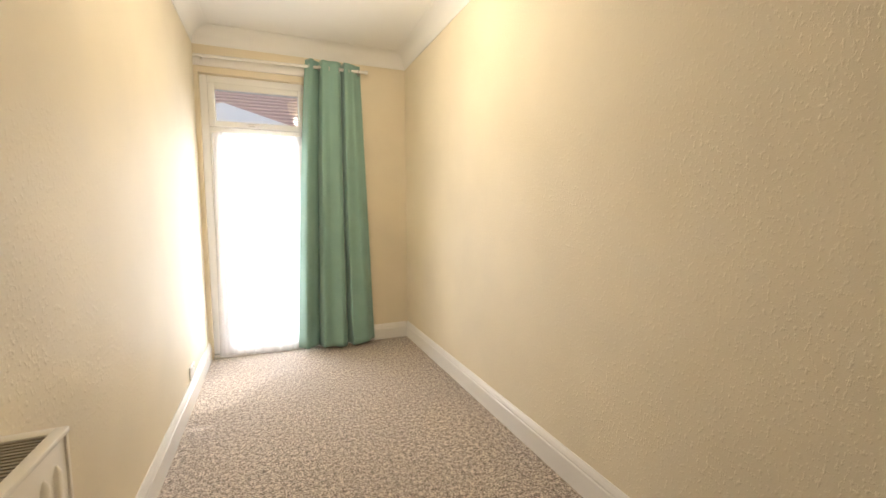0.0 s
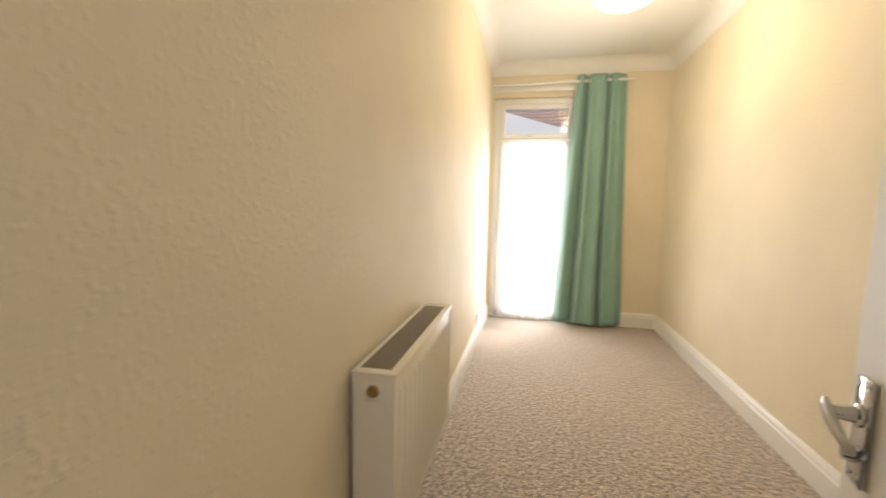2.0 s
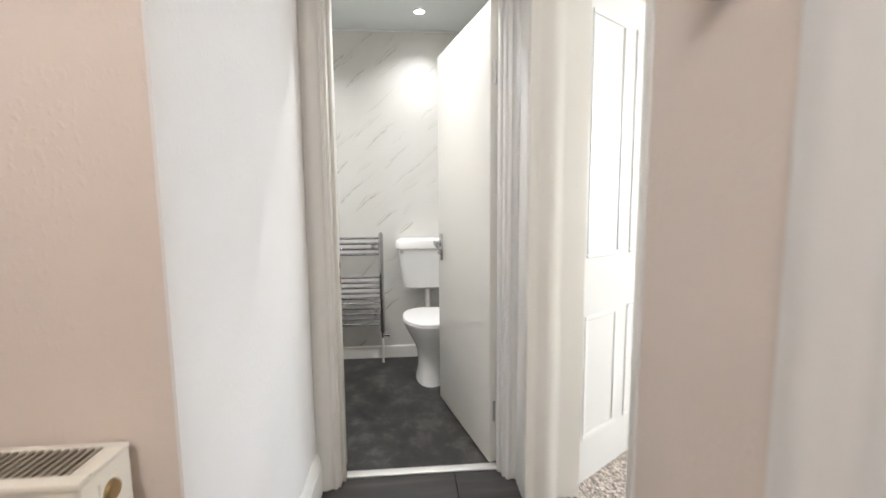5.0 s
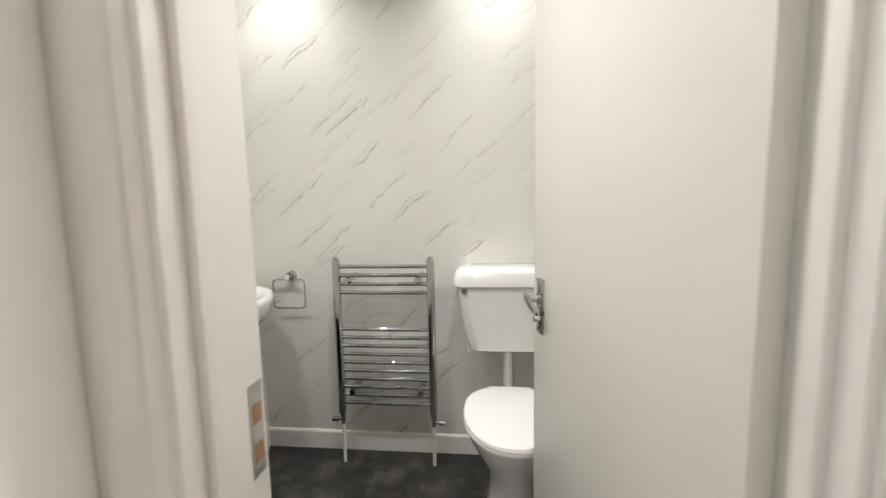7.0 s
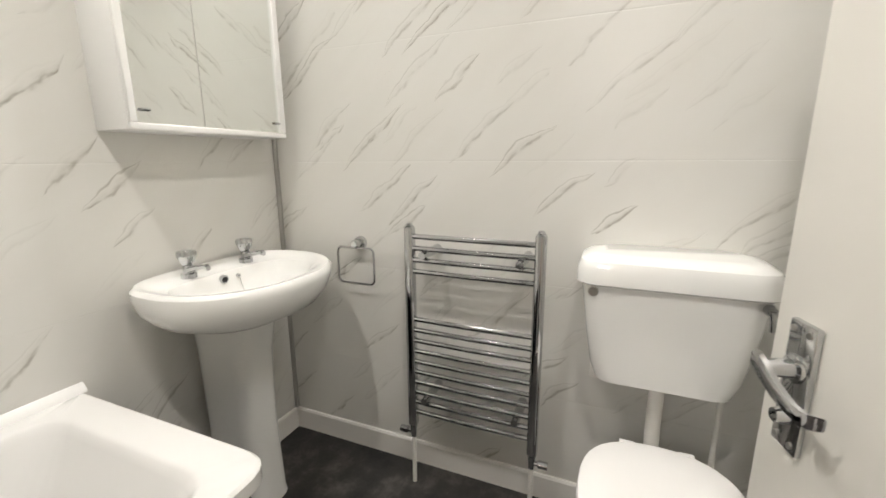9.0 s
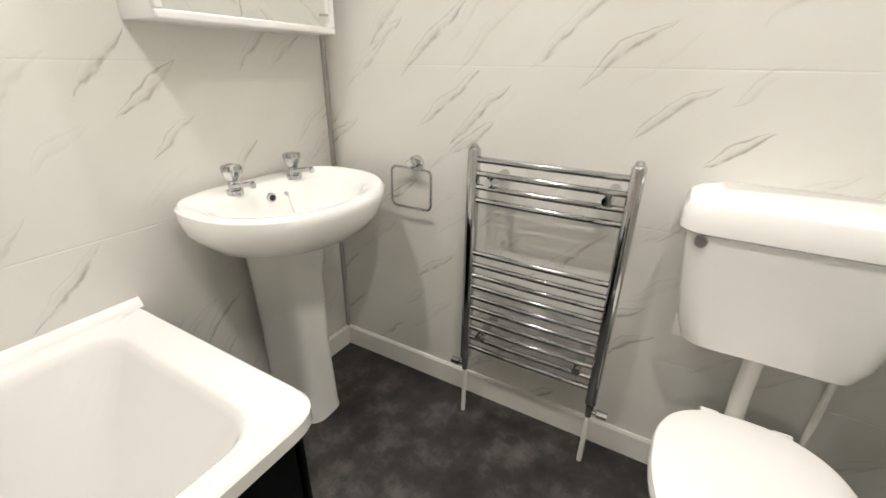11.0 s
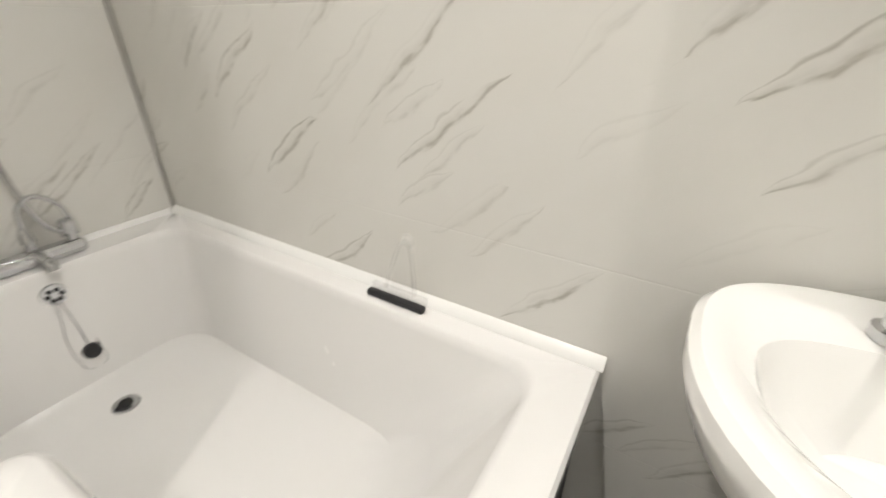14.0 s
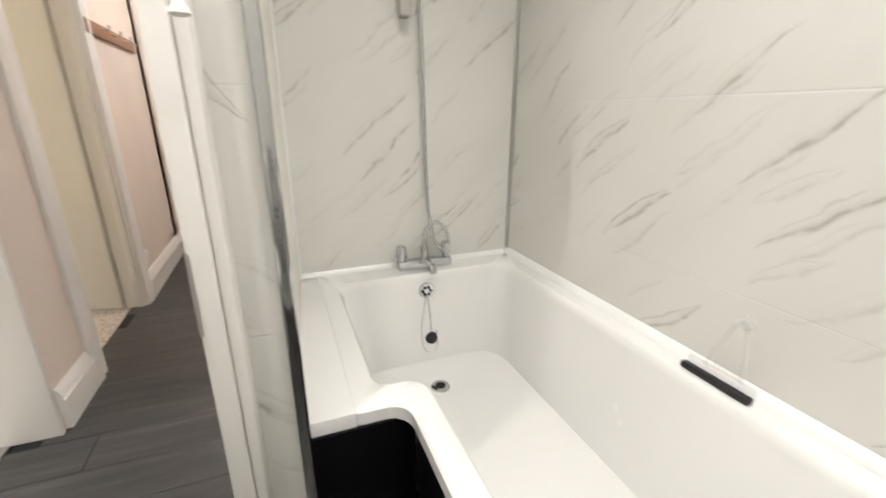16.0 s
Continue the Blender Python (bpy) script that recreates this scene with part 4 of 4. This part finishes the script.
part("blanking_cap", tube([(BX + 0.190, -1.613, 0.836), (BX + 0.196, -1.613, 0.836)], [0.014, 0.012], 16), STEEL, cistern, "grey blanking cap")
lev = part("flush_lever", tube([(BX + 0.188, -1.235, 0.835), (BX + 0.205, -1.235, 0.835)], [0.014, 0.012], 14), CHROME, cistern, "chrome flush lever")
part("lever_arm", tube([(BX + 0.205, -1.235, 0.835), (BX + 0.207, -1.232, 0.815), (BX + 0.207, -1.23, 0.79)], [0.008, 0.006, 0.007], 10), CHROME, lev)
part("flush_pipe", tube(bend([(BX + 0.09, CYM, 0.6), (BX + 0.09, CYM, 0.40), (BX + 0.12, CYM, 0.33), (BX + 0.2, CYM, 0.31)], 0.05), 0.02, 16), PLASTIC, wc, "white flush pipe")
part("inlet_pipe", tube([(BX + 0.06, -1.27, 0.0), (BX + 0.06, -1.27, 0.58)], 0.0075, 10), PLASTIC, wc)
part("inlet_valve", box(BX + 0.045, BX + 0.075, -1.61, -1.585, 0.53, 0.585, 0.005), PLASTIC, wc)


def pan_ring(xb, xf, w, z, n=40):
    """An oval, blunt at the back; x runs from the wall out."""
    cx = xb + (xf - xb) * 0.45
    pts = []
    for i in range(n):
        a = 2 * math.pi * i / n
        c, s = math.cos(a), math.sin(a)
        x = cx + ((xf - cx) * c if c >= 0 else (cx - xb) * -(abs(c) ** 0.7))
        pts.append(Vector((x, CYM + w * math.copysign(abs(s) ** 0.9, s), z)))
    return pts


pan = part("pan", loft([pan_ring(-2.86, -2.50, 0.10, 0.0), pan_ring(-2.86, -2.505, 0.098, 0.02), pan_ring(-2.85, -2.545, 0.083, 0.08), pan_ring(-2.86, -2.555, 0.085, 0.16), pan_ring(-2.87, -2.53, 0.105, 0.24),
                        pan_ring(-2.88, -2.475, 0.145, 0.32), pan_ring(-2.885, -2.445, 0.170, 0.375), pan_ring(-2.885, -2.437, 0.175, 0.398)]), CERAMIC, wc)
part("seat", loft([pan_ring(-2.872, -2.432, 0.176, 0.399), pan_ring(-2.875, -2.427, 0.18, 0.405), pan_ring(-2.875, -2.427, 0.18, 0.413), pan_ring(-2.87, -2.433, 0.175, 0.417)]), SEATWHITE, wc)
part("seat_lid", loft([pan_ring(-2.872, -2.432, 0.176, 0.4175), pan_ring(-2.876, -2.426, 0.181, 0.422), pan_ring(-2.874, -2.43, 0.178, 0.432), pan_ring(-2.86, -2.45, 0.165, 0.437), pan_ring(-2.80, -2.52, 0.11, 0.440)]), SEATWHITE, wc)
for y in (CYM - 0.07, CYM + 0.07):
    part("seat_hinge", tube([(-2.872, y - 0.018, 0.42), (-2.872, y + 0.018, 0.42)], 0.011, 12), SEATWHITE, wc)

# ---- pull cord and downlights ----
pc = thing("pull_cord", "white ceiling pull cord with acorn", "pull cord", (-1.84, -1.91, ZB))
part("ceiling_switch", tube([(0, 0, -0.001), (0, 0, -0.025), (0, 0, -0.03)], [0.04, 0.038, 0.02], 20), PLASTIC, pc)
part("cord", tube([(0, 0, -0.02), (0, 0, -1.155)], 0.0012, 8), PLASTIC, pc)
part("acorn", tube([(0, 0, -1.152), (0, 0, -1.154), (0, 0, -1.166), (0, 0, -1.172), (0, 0, -1.176), (0, 0, -1.178)], [0.002, 0.0055, 0.006, 0.010, 0.0108, 0.007], 18), PLASTIC, pc)
for dx, dy in DOWNLIGHTS:
    dl = thing("downlight", "small white recessed ceiling downlight, lit", "downlight", (dx, dy, ZB), group="bathroom downlights")
    ring_pts = [Vector((0.036 * math.cos(2 * math.pi * j / 24), 0.036 * math.sin(2 * math.pi * j / 24), -0.003)) for j in range(25)]
    part("bezel", tube(ring_pts, 0.006, 8, caps=False), PLASTIC, dl)
    part("lens", tube([(0, 0, -0.0005), (0, 0, -0.003)], 0.031, 24), LED, dl, "glowing lens")

# ---- hall ----


def radiator(name, label, w, h, d, plug_first=False, flutes=True):
    """Panel radiator: its back at y = 0, its width along +x, its foot at z = 0."""
    r = thing(name, label, "radiator")
    part("back_panel", box(0.01, w - 0.01, 0.004, 0.018, 0.01, h - 0.015, 0.004), RADWHITE, r)
    y1 = d
    bm = box(0.012, w - 0.012, y1 - 0.018, y1 - 0.006, 0.005, h - 0.012, 0.004)
    part("front_panel", bm, RADWHITE, r)
    if flutes:
        n = int((w - 0.06) / 0.047)
        for i in range(n):
            x = 0.03 + (w - 0.06) * (i + 0.5) / n
            prof = [(-0.017, 0.0), (-0.010, 0.006), (0.0, 0.008), (0.010, 0.006), (0.017, 0.0)]
            fl = loft([[Vector((x + u * k, y1 - 0.007 + v * k, z)) for u, v in prof] for z, k in ((0.04, 0.3), (0.055, 1), (h - 0.07, 1), (h - 0.055, 0.3))])
            part("flute", fl, RADWHITE, r)
    for x0, x1 in ((0, 0.012), (w - 0.012, w)):
        part("side_cover", box(x0, x1, 0.002, y1 - 0.003, 0.0, h - 0.004, 0.003), RADWHITE, r)
    gr = part("top_frame", box(0, w, y1 - 0.024, y1, h - 0.014, h, 0.004), RADWHITE, r)
    part("top_frame", box(0, w, 0.0, 0.012, h - 0.012, h, 0.003), RADWHITE, r)
    for x0, x1 in ((0.0, 0.03), (w - 0.03, w)):
        part("top_end", box(x0, x1, 0.012, y1 - 0.024, h - 0.01, h - 0.001, 0.002), RADWHITE, r)
    k = int((w - 0.08) / 0.012)
    bars = None
    for i in range(k):
        x = 0.036 + (w - 0.072) * i / (k - 1)
        bars = box(x - 0.003, x + 0.003, 0.012, y1 - 0.024, h - 0.008, h - 0.002, bm=bars)
    tagged(part("top_grille", bars, GRILLE, r), kind="stuff")
    part("fin_core", box(0.02, w - 0.02, 0.02, y1 - 0.026, 0.03, h - 0.03), GRILLE, r)
    px, ps = (0.0, -1) if plug_first else (w, 1)
    cap = part("plug_cap", box(min(px - ps * 0.001, px + ps * 0.003), max(px - ps * 0.001, px + ps * 0.003), d * 0.5 - 0.02, d * 0.5 + 0.02, h - 0.075, h - 0.025, 0.002), RADWHITE, r)
    part("vent_plug", tube([(px + ps * 0.002, d * 0.5, h - 0.047), (px + ps * 0.009, d * 0.5, h - 0.047)], [0.017, 0.014], 16), BRASS, cap, "dull brass air vent plug")
    for x in (0.04, w - 0.04):
        part("pipe", tube(bend([(x, d * 0.5, 0.03), (x, d * 0.5, -0.08), (x, d * 0.5, -0.25)], 0.02), 0.0075, 10), RADWHITE, r)
    for x in (0.12, w - 0.12):
        part("wall_bracket", box(x - 0.015, x + 0.015, -0.012, 0.006, 0.06, h - 0.06), RADWHITE, r)
    return r


# the hall one stands against the west wall and its plug end looks north
hrad = radiator("radiator", "white double panel radiator with ribbed front in the hall", 0.9, 0.53, 0.105, True)
hrad.matrix_world = pose(-0.637, -2.015, 0.258, 0, 0, -90)
brad = radiator("radiator", "cream white double panel radiator on the bedroom wall", 0.735, 0.515, 0.118)
brad.matrix_world = pose(XL + 0.013, 0.65, 0.295, 0, 0, -90)

# hall fittings
st = thing("thermostat", "white wall thermostat and alarm sounder boxes", "thermostat", (0, 0, 0))
part("control_box", box(-0.545, -0.475, YH - 0.032, YH - 0.001, 1.462, 1.60, 0.01), PLASTIC, st)
part("display", box(-0.528, -0.508, YH - 0.0335, YH - 0.0315, 1.535, 1.555), SCREEN, st, "small grey display")
part("rounded_foot", tube([(-0.51, YH - 0.002, 1.462), (-0.51, YH - 0.03, 1.458), (-0.51, YH - 0.042, 1.462)], [0.03, 0.026, 0.012], 16), PLASTIC, st)
jb = thing("junction_box", "white painted wall junction box", "junction box", (0, 0, 0))
part("body", box(-0.46, -0.385, YH - 0.05, YH - 0.001, 1.515, 1.66, 0.004), PINK, jb)
for x, z in ((-0.45, 1.55), (-0.41, 1.60)):
    part("fixing_hole", tube([(x, YH - 0.0505, z), (x, YH - 0.052, z)], 0.004, 8), DARK, jb)
cr = thing("coat_rail", "varnished wooden coat rail on the hall wall", "coat rail", (0, 0, 0))
part("board", box(0.50, 1.35, YH - 0.022, YH - 0.001, 1.53, 1.60, 0.004), WOODRAIL, cr)
for x in (0.7, 0.9, 1.1, 1.28):
    part("hook", tube(bend([(x, YH - 0.02, 1.575), (x, YH - 0.06, 1.565), (x, YH - 0.07, 1.595)], 0.015), 0.006, 8), STEEL, cr)


def socket(name, m, w=0.146, label="white double plug socket"):
    s = thing(name, label, "socket")
    part("face_plate", box(-w / 2, w / 2, 0.0005, 0.011, -0.043, 0.043, 0.004), PLASTIC, s)
    for cx in ((-0.035, 0.035) if w > 0.1 else (0,)):
        part("switch", box(cx - 0.006, cx + 0.006, 0.0105, 0.015, 0.012, 0.032, 0.002), PLASTIC, s)
        for u, v in ((0, 0.0), (-0.011, -0.02), (0.011, -0.02)):
            part("pin_hole", box(cx + u - 0.003, cx + u + 0.003, 0.0105, 0.0115, v - 0.002, v + 0.002), DARK, s)
    s.matrix_world = m
    return s


socket("socket", pose(XL, 2.665, 0.205, 0, 0, -90), 0.146, "white plug socket low on the cream wall")
socket("socket", pose(0.66, YH, 0.26, 0, 0, 180), 0.088, "white single socket above the hall skirting")

# made-up fitting for the hall fill lamp, unseen above and behind the way walked
hl = thing("hall_fill_fitting", "added ceiling light out of view, fill for the hall", "ceiling light", (0.9, -2.1, ZC))
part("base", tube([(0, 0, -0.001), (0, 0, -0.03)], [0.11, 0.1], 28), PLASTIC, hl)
part("shade", tube([(0, 0, -0.03), (0, 0, -0.05), (0, 0, -0.09), (0, 0, -0.12), (0, 0, -0.13)], [0.13, 0.15, 0.14, 0.09, 0.02], 28), LAMPGLASS, hl, "added glowing bowl out of view")

# ---- bedroom things ----
bl = thing("ceiling_light", "warm glowing cream glass bowl ceiling light", "ceiling light", (0.68, 1.83, ZC))
part("base", tube([(0, 0, -0.001), (0, 0, -0.04)], [0.07, 0.06], 24), PLASTIC, bl)
part("stem", tube([(0, 0, -0.04), (0, 0, -0.09)], 0.012, 12), STEEL, bl)
bowl = [[Vector((r * math.cos(2 * math.pi * j / 40), r * math.sin(2 * math.pi * j / 40), z)) for j in range(40)] for r, z in ((0.176, -0.085), (0.18, -0.09), (0.178, -0.15), (0.165, -0.19), (0.12, -0.215), (0.05, -0.225))]
part("shade", loft(bowl, cap0=False), LAMPGLASS, bl, "glowing cream glass shade")

# glazed door with a fanlight
gd = thing("window_1", "white glazed door with opening fanlight above", "window", (0, 0, 0), kind="structure")
GY = YF + 0.055
OUT = None
for b in ((WX0, WX0 + 0.055, 0.0, WZ), (WX1 - 0.055, WX1, 0.0, WZ), (WX0 + 0.055, WX1 - 0.055, WZ - 0.055, WZ), (WX0 + 0.055, WX1 - 0.055, 1.87, 1.935), (WX0 + 0.055, WX1 - 0.055, 0.0, 0.06)):
    OUT = box(b[0], b[1], GY, GY + 0.07, b[2], b[3], 0.004, 2, OUT)
part("window_frame", OUT, UPVC, gd)
fan = None
FX0, FX1 = WX0 + 0.057, WX1 - 0.057
for b in ((FX0, FX0 + 0.05, 1.937, 2.288), (FX1 - 0.05, FX1, 1.937, 2.288), (FX0 + 0.05, FX1 - 0.05, 1.937, 1.985), (FX0 + 0.05, FX1 - 0.05, 2.235, 2.288)):
    fan = box(b[0], b[1], GY - 0.012, GY + 0.05, b[2], b[3], 0.005, 2, fan)
fl = part("fanlight", fan, UPVC, gd)
pn = part("pane", box(FX0 + 0.048, FX1 - 0.048, GY + 0.02, GY + 0.026, 1.983, 2.237), PANE, fl, smooth=False)
pn.visible_shadow = False
hn = part("window_handle", tube(bend([(0.10, GY - 0.014, 1.962), (0.17, GY - 0.045, 1.966), (0.26, GY - 0.05, 1.975)], 0.02), 0.008, 10), PLASTIC, fl, "white window handle")
part("handle_base", box(0.11, 0.16, GY - 0.02, GY - 0.0115, 1.95, 1.975, 0.003), STEEL, hn)
lf = None
for b in ((FX0, FX0 + 0.09, 0.062, 1.868), (FX1 - 0.09, FX1, 0.062, 1.868), (FX0 + 0.09, FX1 - 0.09, 1.77, 1.868), (FX0 + 0.09, FX1 - 0.09, 0.062, 0.22), (FX0 + 0.09, FX1 - 0.09, 0.74, 0.84)):
    lf = box(b[0], b[1], GY - 0.006, GY + 0.05, b[2], b[3], 0.005, 2, lf)
dl = part("door_leaf", lf, UPVC, gd, "white glazed door leaf")
pn = part("pane", box(FX0 + 0.088, FX1 - 0.088, GY + 0.02, GY + 0.026, 0.838, 1.772), PANE, dl, smooth=False)
pn.visible_shadow = False
part("lower_panel", box(FX0 + 0.088, FX1 - 0.088, GY + 0.012, GY + 0.036, 0.218, 0.742), UPVC, dl)
part("cill", box(WX0, WX1, YF + 0.002, GY + 0.0, 0.0, 0.03, 0.004), UPVC, gd)


def drape(name, x_at, y_mid, z0, z1, cols, rows, fold, waves, material, parent, seed, hem=0.0, thick=0.003, label=""):
    """A hanging cloth. x_at(u, v): the place across; folds deepen and loosen down the cloth."""
    rng = random.Random(seed)
    ph = [rng.uniform(-0.35, 0.35) for _ in range(60)]
    b = bmesh.new()
    grid = []
    for j in range(rows + 1):
        v = j / rows
        line = []
        for i in range(cols + 1):
            u = i / cols
            w = u * waves + 0.10 * math.sin(5 * u + 3 * v) + 0.04 * math.sin(17 * u) * v
            k = int(w) % 60
            amp = fold * (0.75 + 0.35 * ph[k] + 0.25 * v)
            y = y_mid + amp * math.sin(2 * math.pi * w) + 0.25 * amp * math.sin(4 * math.pi * w + 2 * v + k)
            z = z1 + (z0 - z1) * v + hem * math.sin(3.1 * u * 2 + 0.7) * v ** 6
            line.append(b.verts.new((x_at(u, v) + 0.2 * amp * math.cos(2 * math.pi * w), y, z)))
        grid.append(line)
    for j in range(rows):
        for i in range(cols):
            b.faces.new((grid[j][i], grid[j][i + 1], grid[j + 1][i + 1], grid[j + 1][i]))
    ob = part(name, b, material, parent, label)
    if thick:
        s = ob.modifiers.new("solidify", "SOLIDIFY")
        s.thickness = thick
    return ob


rod = thing("curtain_rod", "white painted curtain rod on a white batten", "curtain rod", (0, 0, 0))
part("rod", tube([(XL + 0.02, 3.38, 2.44), (1.075, 3.38, 2.462)], 0.0125, 14), PLASTIC, rod)
part("finial", tube([(1.072, 3.38, 2.462), (1.078, 3.38, 2.462), (1.10, 3.38, 2.462)], [0.0125, 0.018, 0.016], 16), PLASTIC, rod)
part("batten", box(XL + 0.001, 0.9, YF - 0.022, YF - 0.001, 2.395, 2.47, 0.003), GLOSS, rod, "white painted wall batten")
for x in (XL + 0.06, 0.98):
    part("bracket", tube([(x, YF - 0.001, 2.44), (x, 3.38, 2.445)], 0.007, 10), PLASTIC, rod)

cu = thing("curtain", "mint green eyelet curtain drawn to one side", "curtain", (0, 0, 0))


def curtain_x(u, v):
    left = 0.575 - 0.135 * v ** 0.8
    right = 1.035 + 0.09 * v
    return left + (right - left) * u


PLEATS = ((0, 0.03), (0.1, -0.055), (0.17, -0.03), (0.235, 0.085), (0.31, -0.06), (0.42, -0.03), (0.56, -0.045), (0.61, -0.02), (0.65, 0.07), (0.70, -0.045), (0.85, -0.02), (1, 0.05))


def pleat(u):
    """Depth of the gathered cloth at u across its width; below zero stands into the room."""
    for (a, p), (b, q) in zip(PLEATS, PLEATS[1:]):
        if u <= b:
            t = (u - a) / (b - a)
            return p + (q - p) * (t * t * (3 - 2 * t))
    return PLEATS[-1][1]


cl = bmesh.new()
grid = []
for j in range(61):
    v = j / 60
    line = []
    for i in range(161):
        u = i / 160
        d = pleat(min(1, max(0, u + 0.012 * math.sin(3 * v + 9 * u)))) * (0.62 + 0.38 * v ** 0.6)
        y = 3.385 + d + 0.006 * math.sin(23 * u + 4 * v) - (0.004 if v > 0.955 else 0)
        x = curtain_x(u, v) + (0.03 * math.sin(2 * math.pi * (u - 0.2) / 0.12) if 0.14 < u < 0.26 else 0)
        line.append(cl.verts.new((x, y, 2.515 - 2.485 * v + 0.012 * math.sin(6.2 * u + 0.7) * v ** 6)))
    grid.append(line)
for a, b in zip(grid, grid[1:]):
    for i in range(160):
        cl.faces.new((a[i], a[i + 1], b[i + 1], b[i]))
cloth_ob = part("cloth", cl, MINT, cu)
cloth_ob.modifiers.new("solidify", "SOLIDIFY").thickness = 0.003
for i in range(6):
    x = 0.60 + i * 0.083
    ring_pts = [Vector((x, 3.38 + 0.024 * math.cos(2 * math.pi * j / 20), 2.452 + 0.024 * math.sin(2 * math.pi * j / 20))) for j in range(21)]
    part("eyelet", tube(ring_pts, 0.004, 8, caps=False), STEEL, cu)

nc = thing("net_curtain", "sheer white voile net curtain over the glazed door", "net curtain", (0, 0, 0))
drape("cloth", lambda u, v: -0.16 + 0.0 * v - 0.03 * v * (1 - u) + 0.70 * u, 3.475, 0.012, 1.885, 110, 40, 0.011, 9.0, NET, nc, 9, 0.012, 0.0)
part("wire", tube([(-0.17, 3.478, 1.885), (0.55, 3.478, 1.885)], 0.003, 8), PLASTIC, nc)

# ---- outside ----
solid("ground", box(-90, 90, 4.1, 80, -3.2, -3.0), Mat("paving_grey", (0.6, 0.59, 0.57), 0.9).m, "pale grey ground outside", "ground", "structure", smooth=False)
solid("backdrop_sky", box(-90, 90, 79, 79.5, -3, 42), glow("hazy_bright_sky", (0.93, 0.96, 1.0), 4.0), "bright white hazy sky", "sky", "structure", smooth=False)
hs = thing("neighbour_house", "rendered house with clay tiled roof and white gable", "house", (0, 0, 0))
part("wall", box(-7, 9, 11.5, 19, -3, 2.9), RENDERWALL, hs, smooth=False)
part("gable", loft([[Vector((-3.8, y, 2.9)), Vector((2.2, y, 2.9)), Vector((-0.8, y + 1.6, 4.1))] for y in (10.5, 11.4)]), RENDERWALL, hs, smooth=False)
rows_b = None
for i in range(16):
    rows_b = box(-7.2, 9.2, 11.3 + i * 0.24, 11.3 + i * 0.24 + 0.30, 2.9 + i * 0.15, 2.9 + i * 0.15 + 0.05, bm=rows_b)
part("roof", rows_b, ROOFTILE, hs, "reddish clay tile roof", smooth=False)

# ---- hall floor planks ----
rng = random.Random(5)
PW = 0.185
shapes = {}
x = -1.665
while x < 2.0:
    y = -3.4 + rng.uniform(-1.0, 0)
    while y < -1.0:
        y0, y1 = max(y, -3.4), min(y + 1.2, -0.985 if -1.55 < x < -0.80 else YN - 0.02)
        x1 = min(x + PW, 2.0)
        y += 1.2
        if y1 - y0 < 0.05 or x1 - x < 0.03:
            continue
        if x1 <= -0.66 and y0 < -1.95:
            y0 = -1.95
            if y1 - y0 < 0.05:
                continue
        key = (round(x1 - x, 3), round(y1 - y0, 2))
        if key not in shapes:
            shapes[key] = link_mesh("plank", box(0.0012, key[0] - 0.0012, 0.0012, key[1] - 0.0012, -0.004, 0.0, 0.0008, 1), PLANK)
        p = new("plank", shapes[key])
        p.location = (x, y0, 0.0)
        p.parent = hall_floor
    x += PW
